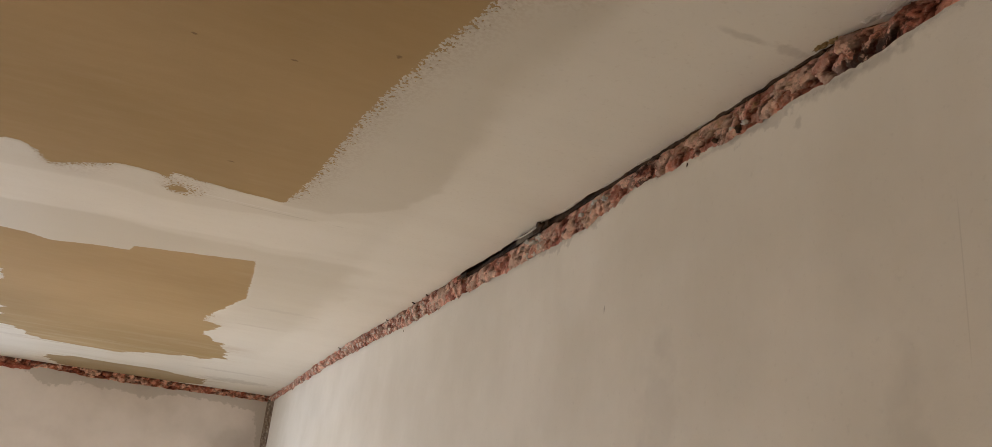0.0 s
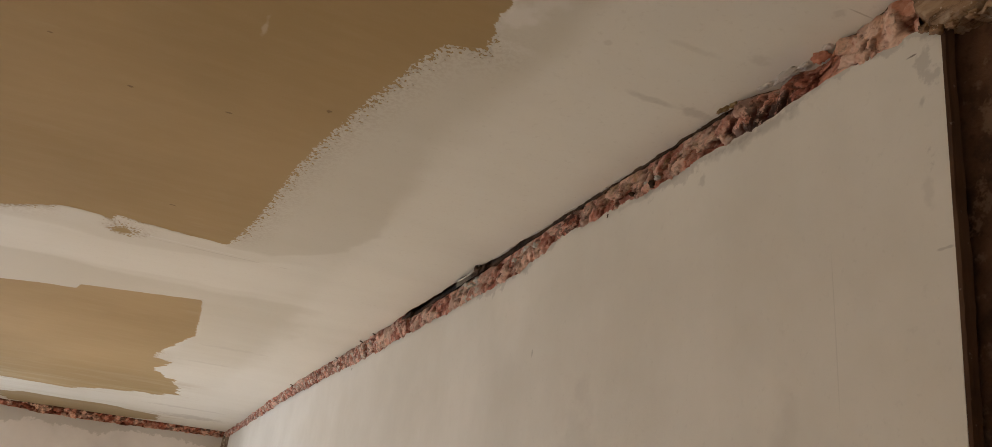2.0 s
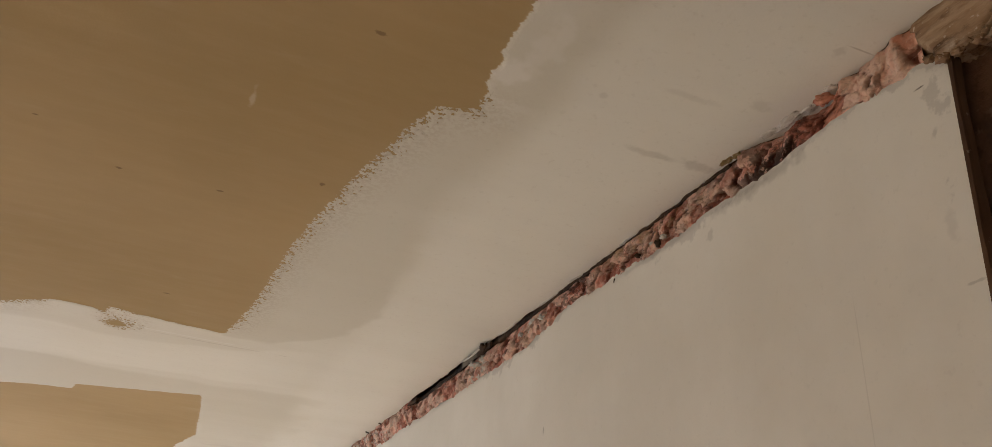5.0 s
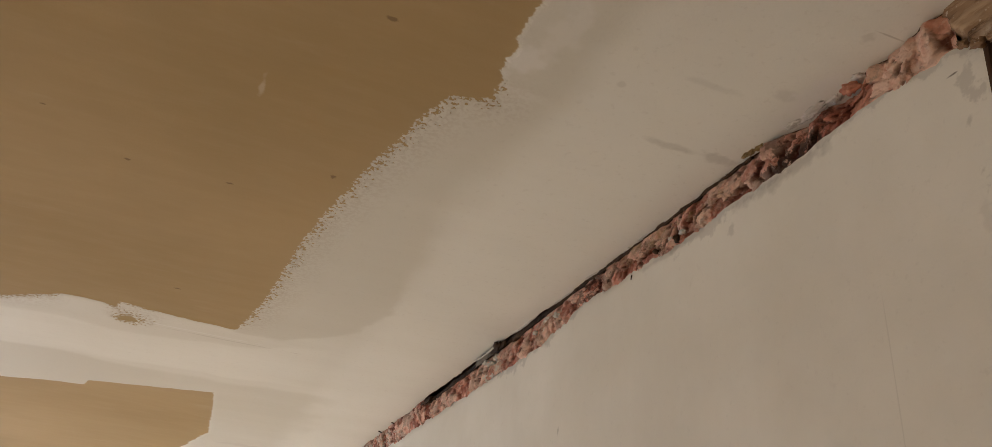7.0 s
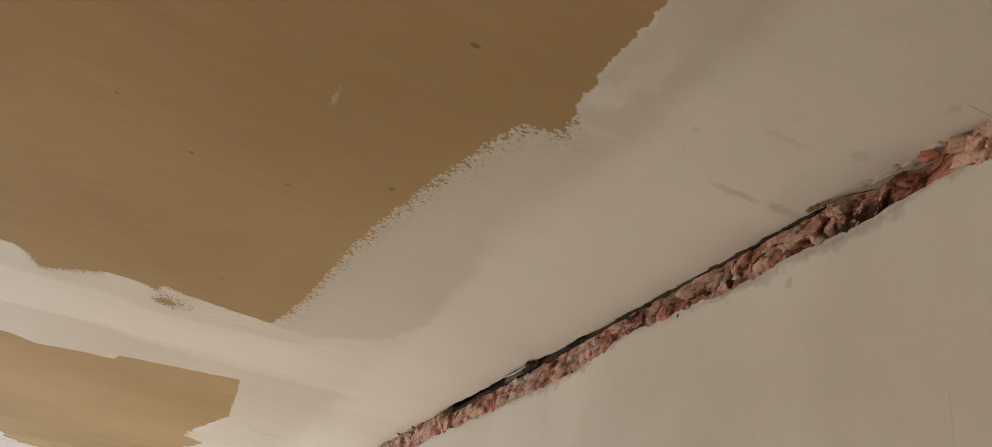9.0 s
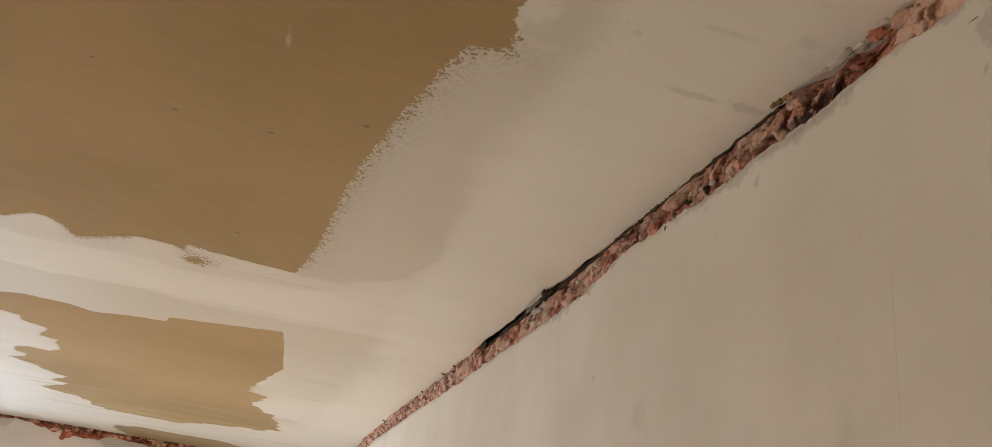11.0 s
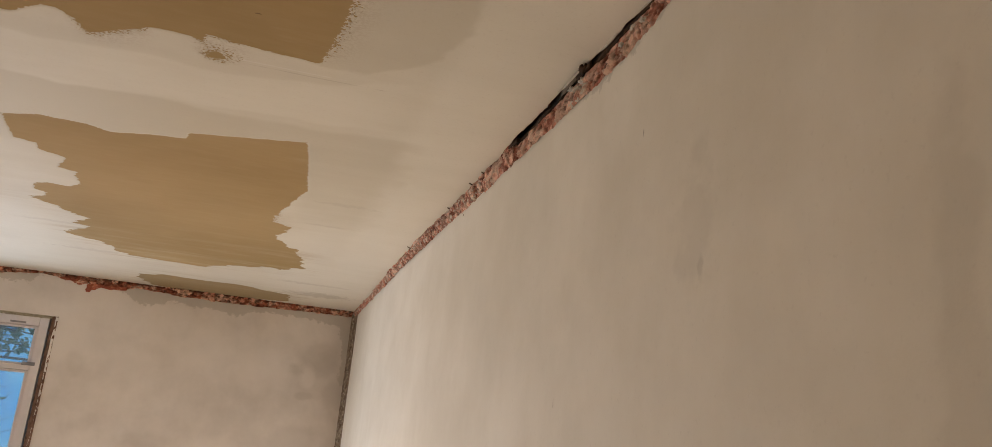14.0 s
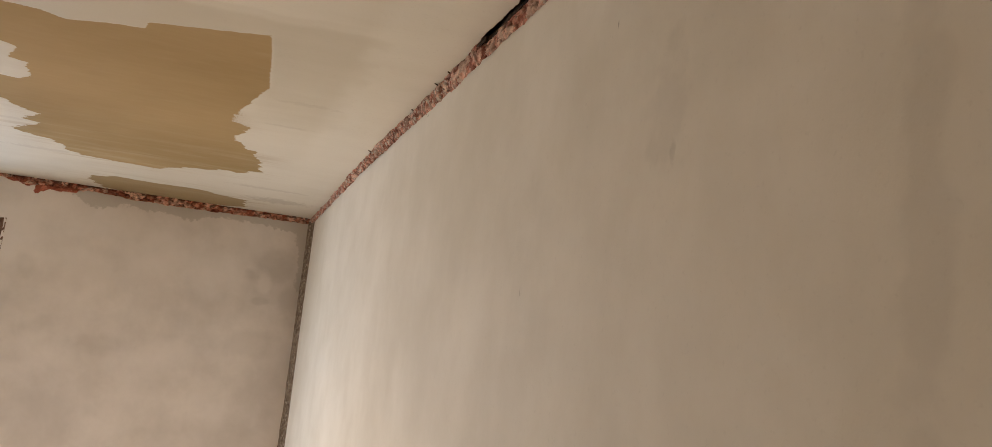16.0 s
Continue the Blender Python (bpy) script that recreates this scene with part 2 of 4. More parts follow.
def wood_material(name, a, b, stretch):
    k = Mat(name, 0.7)
    g = k.noise(40, 5, 0.65, stretch)
    c = k.mix(k.ramp(g, 0.3, 0.7), a, b)
    c = k.mix(k.ramp(k.noise(11, 4, 0.6), 0.5, 0.75, 0.0, 0.6), c, tuple(v * 0.5 for v in a))
    c = k.mix(k.ramp(k.noise(180, 2), 0.70, 0.76, 0.0, 0.35), c, (0.40, 0.33, 0.26))
    return k.done(c, g, 0.0015, shine=0.12)


M_CEIL = ceiling_material()
CRACK = ((W, 0.492, 2.14), (0.02, 0.0009, 0.10), 12, 0.15)
M_EAST = wall_material("plastered_wall_east", (
    ((W, 0.684, 2.372), (0.02, 0.007, 0.009), 150, 0.26), ((W, 0.938, 2.006), (0.02, 0.008, 0.016), 60, 0.22),
    ((W, 0.95, 2.07), (0.02, 0.05, 0.10), 25, 0.13), ((W, 1.108, 2.236), (0.02, 0.002, 0.008), 100, 0.55),
    ((W, 1.409, 1.869), (0.02, 0.002, 0.009), 100, 0.4), ((W, 0.3835, 2.3808), (0.02, 0.0062, 0.0012), 60, 0.95), ((W, 0.379, 2.330), (0.02, 0.004, 0.006), 150, 0.3), ((W, 0.382, 2.245), (0.02, 0.006, 0.02), 90, 0.15),
    ((W, 0.56, 1.85), (0.02, 0.03, 0.3), 22, 0.12), ((W, 0.600, 2.393), (0.02, 0.090, 0.010), 60, 0.36), ((W, 0.81, 2.398), (0.02, 0.07, 0.006), 80, 0.22), CRACK, ((W, 0.372, 2.19), (0.02, 0.010, 0.0016), 100, 0.35)))
M_FAR = wall_material("plastered_wall_far", (
    ((0.50, FAR, 2.19), (0.13, 0.05, 0.10), 6, 0.22), ((0.56, FAR, 2.03), (0.06, 0.05, 0.12), 9, 0.16), ((0.37, FAR, 1.78), (0.20, 0.05, 0.08), 7, 0.15),
    ((0.36, FAR, 2.13), (0.05, 0.05, 0.04), 14, 0.18), ((0.42, FAR, 2.00), (0.06, 0.05, 0.02), 16, 0.16), ((-0.56, FAR, 1.77), (0.09, 0.05, 0.05), 8, 0.13), ((-0.64, FAR, 2.04), (0.06, 0.05, 0.06), 8, 0.12),
    ((-0.25, FAR, 1.72), (0.14, 0.05, 0.05), 8, 0.12), ((0.05, FAR, 1.85), (0.08, 0.05, 0.10), 8, 0.08)), 0.5, 0.06, (0.575, 0.540, 0.515), (0.75, 0.712, 0.690),
    (((0.20, FAR, 2.08), (0.13, 0.05, 0.10), 7, 0.5), ((0.42, FAR, 2.10), (0.05, 0.05, 0.06), 12, 0.5), ((0.05, FAR, 1.70), (0.10, 0.05, 0.07), 9, 0.35), ((-0.40, FAR, 2.05), (0.12, 0.05, 0.09), 7, 0.3)))
M_WALL = wall_material("plastered_wall_rest")
M_FOAM = foam_material("pink_foam", (0.72, 0.315, 0.225), (0.90, 0.585, 0.475), (0.36, 0.095, 0.062), 0.66)
M_FOAM_SALMON = foam_material("salmon_foam", (0.80, 0.375, 0.255), (0.93, 0.60, 0.455), (0.52, 0.165, 0.10), 0.28)
M_FOAM_RED = foam_material("red_foam", (0.62, 0.215, 0.135), (0.80, 0.42, 0.30), (0.28, 0.065, 0.038), 0.75)
M_FOAM_OCHRE = foam_material("ochre_foam", (0.42, 0.30, 0.13), (0.56, 0.42, 0.21), (0.22, 0.13, 0.05), 0.4)


def old_foam_material():
    k = Mat("aged_foam", 0.85)
    fibre = k.noise(30, 6, 0.72, (1.6, 0.32, 1.6))
    c = k.mix(k.ramp(k.noise(16, 4, 0.6, (1.0, 0.6, 1.0)), 0.35, 0.65), (0.23, 0.138, 0.078), (0.39, 0.265, 0.160))
    c = k.mix(k.ramp(fibre, 0.50, 0.64, 0.0, 0.65), c, (0.49, 0.36, 0.235))
    c = k.mix(k.ramp(fibre, 0.45, 0.34, 0.0, 0.85), c, (0.085, 0.046, 0.026))
    c = k.mix(k.ramp(k.noise(24, 4, 0.65, (1.0, 0.7, 1.0)), 0.58, 0.68, 0.0, 0.7), c, (0.13, 0.070, 0.038))
    c = k.mix(k.ramp(k.noise(150, 3), 0.64, 0.70, 0.0, 0.6), c, (0.62, 0.54, 0.44))
    c = k.mix(k.math("MULTIPLY", k.attr("crack"), 0.9), c, (0.040, 0.020, 0.012))
    c = k.mix(k.math("MULTIPLY", k.attr("fringe"), k.ramp(k.noise(70, 4, 0.65), 0.40, 0.60), clamp=True), c, (0.55, 0.45, 0.34))
    return k.done(c, fibre, 0.0035, shine=0.2)


M_OLD = old_foam_material()
M_MORTAR = rough_material("dirty_mortar", (0.115, 0.075, 0.050), (0.32, 0.255, 0.19), 38, 0.95, 0.005, (0.58, 0.53, 0.46))
M_BRICK = rough_material("raw_masonry", (0.16, 0.095, 0.065), (0.24, 0.16, 0.115), 18)
M_BATTEN = wood_material("blackened_wood", (0.014, 0.009, 0.006), (0.105, 0.064, 0.040), (1.5, 0.12, 1.5))
M_POST = wood_material("brown_stained_wood", (0.072, 0.040, 0.026), (0.135, 0.080, 0.050), (1.5, 1.5, 0.12))
M_PANEL = rough_material("rust_brown_board", (0.060, 0.033, 0.021), (0.170, 0.094, 0.058), 14, 0.75, 0.003, (0.22, 0.14, 0.095))
M_CHIP = rough_material("plaster_chip", (0.60, 0.58, 0.53), (0.74, 0.72, 0.69), 60, 0.85, 0.001)
M_FLOOR = rough_material("screed_floor", (0.26, 0.24, 0.215), (0.36, 0.335, 0.30), 5, 0.9, 0.001)
k = Mat("white_plastic", 0.4)
M_PVC = k.done(k.mix(k.ramp(k.noise(26, 5, 0.65), 0.45, 0.70, 0.0, 0.25), (0.66, 0.64, 0.68), (0.50, 0.47, 0.47)))
M_GREY = Mat("grey_plastic", 0.5).done((0.22, 0.22, 0.24))
M_GLASS = Mat("glass", 0.02)
M_GLASS.b.inputs["Transmission Weight"].default_value = 1.0
M_GLASS.b.inputs["IOR"].default_value = 1.45
# translucent veil mixed into the glass to imitate bloom from the bright sky
_bloom_veil, _pane = M_GLASS.node("ShaderNodeBsdfTranslucent", Color=(0.85, 0.88, 0.9, 1)), M_GLASS.node("ShaderNodeMixShader", Fac=0.22)
M_GLASS.t.links.new(M_GLASS.b.outputs[0], _pane.inputs[1])
M_GLASS.t.links.new(_bloom_veil.outputs[0], _pane.inputs[2])
M_GLASS.t.links.new(_pane.outputs[0], M_GLASS.t.nodes["Material Output"].inputs["Surface"])
M_GLASS = M_GLASS.done((1.0, 1.0, 1.0))
M_TWIG = rough_material("bark", (0.05, 0.05, 0.06), (0.09, 0.085, 0.09), 30)
k = Mat("leaf", 0.6)
M_LEAF = k.done(k.mix(k.noise(9, 3), (0.07, 0.11, 0.07), (0.12, 0.19, 0.11)))
_thin, _both = k.node("ShaderNodeBsdfTranslucent", Color=(0.16, 0.30, 0.22, 1)), k.node("ShaderNodeMixShader", Fac=0.6)
k.t.links.new(k.b.outputs[0], _both.inputs[1])
k.t.links.new(_thin.outputs[0], _both.inputs[2])
k.t.links.new(_both.outputs[0], k.t.nodes["Material Output"].inputs["Surface"])
M_SKY = bpy.data.materials.new("dusk_sky")
M_SKY.use_nodes = True
_t = M_SKY.node_tree
_e, _p, _n, _r = (_t.nodes.new(kind) for kind in ("ShaderNodeEmission", "ShaderNodeNewGeometry", "ShaderNodeTexNoise", "ShaderNodeValToRGB"))
_n.inputs["Scale"].default_value, _n.inputs["Detail"].default_value = 0.22, 3.0
_r.color_ramp.elements[0].position, _r.color_ramp.elements[0].color = 0.36, (0.045, 0.34, 0.85, 1)
_r.color_ramp.elements[1].position, _r.color_ramp.elements[1].color = 0.66, (0.24, 0.66, 0.95, 1)
_t.links.new(_p.outputs["Position"], _n.inputs["Vector"])
_t.links.new(_n.outputs["Fac"], _r.inputs[0])
_t.links.new(_r.outputs[0], _e.inputs[0])
_e.inputs[1].default_value = 1.25
_t.links.new(_e.outputs[0], _t.nodes["Material Output"].inputs[0])


# ---- mesh helpers ----
def link(name, verts, faces, material, parent=None, label="", smooth=True, attrs=None):
    me = bpy.data.meshes.new(name)
    me.from_pydata([tuple(v) for v in verts], [], [tuple(f) for f in faces])
    me.materials.append(material)
    for key, values in (attrs or {}).items():
        me.attributes.new(key, "FLOAT", "POINT").data.foreach_set("value", np.asarray(values, np.float32).ravel())
    if smooth:
        me.polygons.foreach_set("use_smooth", [True] * len(me.polygons))
    me.update()
    if smooth:
        me.set_sharp_from_angle(angle=radians(50))
    ob = new(name, me)
    if parent:
        ob.parent = parent
    if label:
        tagged(ob, label)
    return ob


def part(name, bm, material, parent=None, label="", smooth=False):
    me = bpy.data.meshes.new(name)
    bm.to_mesh(me)
    bm.free()
    me.materials.append(material)
    if smooth:
        me.polygons.foreach_set("use_smooth", [True] * len(me.polygons))
    ob = new(name, me)
    if parent:
        ob.parent = parent
    if label:
        tagged(ob, label)
    return ob


def box(x0, x1, y0, y1, z0, z1, bevel=0.0):
    bm = bmesh.new()
    bmesh.ops.create_cube(bm, size=1, matrix=Matrix.Translation(((x0 + x1) / 2, (y0 + y1) / 2, (z0 + z1) / 2)) @ Matrix.Diagonal((x1 - x0, y1 - y0, z1 - z0, 1)))
    if bevel:
        bmesh.ops.bevel(bm, geom=bm.edges[:], offset=bevel, segments=2, affect="EDGES", profile=0.6)
    return bm


def empty(name, x, y, z):
    ob = new(name)
    ob.location = (x, y, z)
    return ob


def under(child, parent):
    """Hang a mesh that is built in world places under an Empty."""
    child.parent = parent
    child.matrix_parent_inverse = Matrix.Translation(-parent.location)
    return child


def grid_faces(nu, nv, flip=False):
    i = np.arange(nu - 1)[:, None] * nv + np.arange(nv - 1)[None, :]
    f = np.stack([i, i + nv, i + nv + 1, i + 1], -1).reshape(-1, 4)
    return f[:, ::-1] if flip else f


def spaced(*stops):
    """Places from stop to stop: (start, step), (next start, step), ..., end."""
    out = []
    for (a, step), b in zip(stops[:-1], [s[0] if isinstance(s, tuple) else s for s in stops[1:]]):
        out += list(np.linspace(a, b, max(2, round(abs(b - a) / step) + 1))[:-1])
    return np.array(out + [stops[-1]])


def hash01(i):
    return np.mod(np.sin(i * 127.1 + 311.7) * 43758.5453, 1.0)


def wob(x, scale, seed=0.0):
    """Smooth noise along a line, -1 to 1."""
    u = np.asarray(x, float) * scale + seed * 17.3
    i = np.floor(u)
    f = u - i
    f = f * f * (3 - 2 * f)
    return 2 * (hash01(i) * (1 - f) + hash01(i + 1) * f) - 1


def ragged(x, size, scale, seed=0.0):
    """Fractal noise along a line."""
    return size * (wob(x, scale, seed) * 0.5 + wob(x, scale * 2.3, seed + 1) * 0.3 + wob(x, scale * 5.7, seed + 2) * 0.22 + wob(x, scale * 13, seed + 3) * 0.12)


def wave(u, v, scale, seed=0):
    """Smooth noise over a sheet, -1 to 1."""
    a, b = np.asarray(u, float) * scale + seed * 3.7, np.asarray(v, float) * scale - seed * 5.1
    i, j = np.floor(a), np.floor(b)
    f, g = a - i, b - j
    f, g = f * f * (3 - 2 * f), g * g * (3 - 2 * g)

    def h(p, q):
        return np.mod(np.sin(p * 127.1 + q * 311.7 + seed * 74.7) * 43758.5453, 1.0)

    return 2 * ((h(i, j) * (1 - f) + h(i + 1, j) * f) * (1 - g) + (h(i, j + 1) * (1 - f) + h(i + 1, j + 1) * f) * g) - 1


def inside(px, py, poly):
    """Signed distance to a closed outline: over 0 inside."""
    p = np.array(poly)
    best, odd = np.full(px.shape, 9.0), np.zeros(px.shape, bool)
    for (ax, ay), (bx, by) in zip(p, np.roll(p, -1, 0)):
        dx, dy = bx - ax, by - ay
        s = np.clip(((px - ax) * dx + (py - ay) * dy) / (dx * dx + dy * dy + 1e-12), 0, 1)
        best = np.minimum(best, np.hypot(px - ax - s * dx, py - ay - s * dy))
        cross = (ay > py) != (by > py)
        with np.errstate(divide="ignore", invalid="ignore"):
            odd ^= cross & (px < (bx - ax) * (py - ay) / (by - ay if by != ay else 1e-12) + ax)
    return np.where(odd, best, -best)


def step(x, lo, hi):
    u = np.clip((np.asarray(x, float) - lo) / (hi - lo), 0, 1)
    return u * u * (3 - 2 * u)


# ---- ceiling ----
BOARD_A = [(-3, -2.6), (0.30, -2.6), (0.285, -0.4), (0.297, 0.50), (0.297, 0.588), (0.304, 0.60), (0.299, 0.637), (0.312, 0.652), (0.309, 0.688), (0.274, 0.700),
           (0.258, 0.748), (0.233, 0.88), (0.209, 1.05), (0.199, 1.155), (0.190, 1.376), (0.166, 1.566), (0.085, 1.556), (0.015, 1.55), (-0.036, 1.538), (-0.046, 1.575),
           (-0.065, 1.559), (-0.132, 1.559), (-0.19, 1.598), (-0.246, 1.636), (-0.262, 1.585), (-0.285, 1.558), (-0.31, 1.557), (-0.367, 1.607), (-0.6, 1.62), (-3, 1.62)]
BOARD_B = [(-0.515, 2.19), (-0.429, 2.152), (-0.327, 2.162), (-0.275, 2.191), (-0.186, 2.159), (-0.101, 2.144), (-0.091, 2.097), (0.034, 2.058), (0.176, 2.013),
           (0.187, 2.114), (0.207, 2.407), (0.169, 2.548), (0.133, 2.831), (0.191, 2.881), (0.152, 3.003), (0.2, 3.197), (0.229, 3.198), (0.274, 3.539), (0.188, 3.621),
           (0.161, 3.60), (-0.014, 3.683), (-0.117, 3.792), (-0.317, 3.782), (-0.434, 3.728), (-0.482, 3.549), (-0.591, 3.464), (-0.49, 3.324), (-0.53, 3.284), (-0.478, 3.184),
           (-0.586, 3.035), (-0.625, 3.0), (-0.561, 2.949), (-0.59, 2.866), (-0.53, 2.78), (-0.471, 2.791), (-0.435, 2.73), (-0.425, 2.61), (-0.463, 2.581), (-0.427, 2.474),
           (-0.482, 2.436), (-0.479, 2.384), (-0.53, 2.365)]
BOARD_C = [(-0.427, 4.23), (-0.30, 4.12), (-0.205, 4.13), (0.041, 4.12), (0.16, 4.20), (0.274, 4.21), (0.259, 4.405), (0.1, 4.52), (-0.284, 4.50), (-0.386, 4.445)]


def edge_x(y):
    """The ceiling's broken edge over the open joint."""
    return 0.606 + 0.013 * step(y, 0.475, 0.495) * step(y, 0.60, 0.56) + 0.010 * step(y, 1.6, 0.9) - 0.014 * step(y, 2.2, 2.8) * step(y, 3.9, 3.2) + ragged(y, 0.006, 14, 5) + 0.004 * wob(y, 60, 3) * step(y, 0.9, 0.5)


def build_ceiling():
    xs = spaced((WEST, 0.2), (-1.3, 0.02), (-0.75, 0.008), (0.60, 0.02), 0.62)
    ys = spaced((SOUTH, 0.2), (-0.2, 0.03), (0.3, 0.008), (2.3, 0.01), FAR + 0.002)
    x, y = np.meshgrid(xs, ys, indexing="ij")
    x = x + (edge_x(y) - 0.62) * step(x, 0.5, 0.62)
    bare = np.maximum.reduce([inside(x, y, p) for p in (BOARD_A, BOARD_B, BOARD_C)])
    # the half-covered swirl beside the joint
    swirl = 0.012 - np.hypot((x + 0.022) / 1.4, (y - 1.625) / 1.6)
    bare = np.maximum(bare, swirl * 0.8)
    rag = 0.05 + step(x, 0.15, 0.18) * step(y, 1.58, 1.5) * step(y, 0.62, 0.70)
    rag = rag + 0.9 * step(np.hypot(x + 0.2, (y - 1.60) * 0.8), 0.085, 0.05) + 0.9 * step(np.hypot(x + 0.01, y - 1.60), 0.07, 0.03)
    rag = rag + 0.9 * step(np.hypot((x - 0.15) * 2, y - 2.80), 0.13, 0.06) + 0.3 * step(y, 2.3, 2.15) * step(x, -0.2, -0.4) * step(y, 1.9, 2.0)
    # fresh coat over the joint, older grey coats beside it
    yy = y + 0.016 * wob(x, 6, 3) + 0.007 * wob(x, 21, 4)
    joint = step(yy, 1.675 - 0.12 * step(x, 0.0, 0.5), 1.69 - 0.12 * step(x, 0.0, 0.5)) * step(yy, 1.925 - 0.05 * step(x, -0.3, 0.1), 1.89 - 0.03 * step(x, -0.3, 0.1)) * step(x, 0.42, 0.2)
    lobe = inside(x + 0.012 * wave(x, y, 11, 21) + 0.005 * wave(x, y, 34, 22), y + 0.014 * wave(x, y, 8, 23) + 0.01 * wob(x, 30, 5), [(0.16, 1.57), (0.26, 1.58), (0.36, 1.45), (0.395, 1.32), (0.37, 1.03), (0.352, 0.88), (0.38, 0.68), (0.38, -0.5), (0.28, -0.5), (0.2, 1.0)])
    soft = 0.005 + 0.020 * step(y, 1.35, 1.0)
    damp = (1 - 0.5 * step(y, 0.72, 0.60) * step(wave(x, y * 0.6, 9, 6), -0.5, 0.5)) * step(lobe / soft, -1.0, 1.0)
    below = step(yy, 1.895, 1.925) * np.maximum(step(y, 2.5, 2.2), 0.8 * step(y, 3.0, 2.6) * step(x, 0.15, 0.22)) * step(x + 0.05 * wave(x, y, 6, 9) + 0.015 * wave(x, y, 30, 10), 0.44, 0.38)
    # glare: skim paler toward the window, daylight put into its tone
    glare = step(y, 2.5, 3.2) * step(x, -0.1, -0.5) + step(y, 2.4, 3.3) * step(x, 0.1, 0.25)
    # raised in the east, lowered in the west: uneven lighting put into the colour
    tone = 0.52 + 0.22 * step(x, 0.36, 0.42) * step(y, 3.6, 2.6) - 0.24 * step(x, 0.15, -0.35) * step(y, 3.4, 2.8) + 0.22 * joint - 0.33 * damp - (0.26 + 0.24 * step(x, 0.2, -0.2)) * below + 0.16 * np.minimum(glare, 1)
    sag = 0.0022 * wave(x, y, 1.7, 1) + 0.0012 * wave(x, y, 4.1, 2) + 0.0005 * wave(x, y * 2.5, 12, 3)
    fade = step(x, 0.615, 0.55)
    z = H - 0.0009 * step(bare, 0.006, -0.006) + sag * fade
    n = len(xs) * len(ys)
    low = np.stack([x, y, z], -1).reshape(-1, 3)
    # the board's broken edge turns up, and its back closes it
    rim0 = np.arange(len(ys)) + (len(xs) - 1) * len(ys)
    up = low[rim0] + [0.0, 0, 0.0125]
    back = [(WEST, SOUTH, H + 0.0125), (WEST, FAR, H + 0.0125)]
    verts = list(map(tuple, low)) + list(map(tuple, up)) + back
    faces = [tuple(int(v) for v in f) for f in grid_faces(len(xs), len(ys), True)]
    faces += [(int(rim0[i]), int(rim0[i + 1]), n + i + 1, n + i) for i in range(len(ys) - 1)]
    faces += [tuple([n + len(ys) + 0] + [n + i for i in range(len(ys))] + [n + len(ys) + 1])]
    pad = len(verts) - n
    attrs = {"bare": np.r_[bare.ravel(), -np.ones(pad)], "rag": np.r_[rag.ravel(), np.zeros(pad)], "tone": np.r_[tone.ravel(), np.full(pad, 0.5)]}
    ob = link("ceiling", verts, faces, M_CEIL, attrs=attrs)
    tagged(ob, "tan plasterboard ceiling with ragged off-white skim coats", "ceiling", kind="structure")
    slab = part("ceiling_slab", box(WEST - 0.2, 1.2, SOUTH - 0.2, FAR + 0.4, H + 0.075, H + 0.2), M_BRICK)
    tagged(slab, "raw structural slab hidden above the plasterboard ceiling", "ceiling", kind="structure")


build_ceiling()


# ---- east wall: a board that stops short of the ceiling ----
def east_top(y):
    base = np.interp(y, [0.34, 0.38, 0.45, 0.49, 0.53, 0.58, 0.68, 0.74, 0.82, 0.90, 0.99, 1.06, 1.11, 1.2, 1.48, 1.66, 1.92, 2.14, 2.5, 3.0, 3.5, 4.5],
                     [2.392, 2.408, 2.410, 2.414, 2.411, 2.405, 2.410, 2.404, 2.406, 2.411, 2.416, 2.415, 2.405, 2.397, 2.400, 2.403, 2.407, 2.407, 2.420, 2.431, 2.430, 2.423])
    return base - 0.003 + ragged(y, 0.0045, 22, 8)


def jamb_y(z):
    """The board's free end is out of plumb."""
    return JAMB + 0.050 * np.clip(2.387 - np.asarray(z, float), 0.0, 0.55)


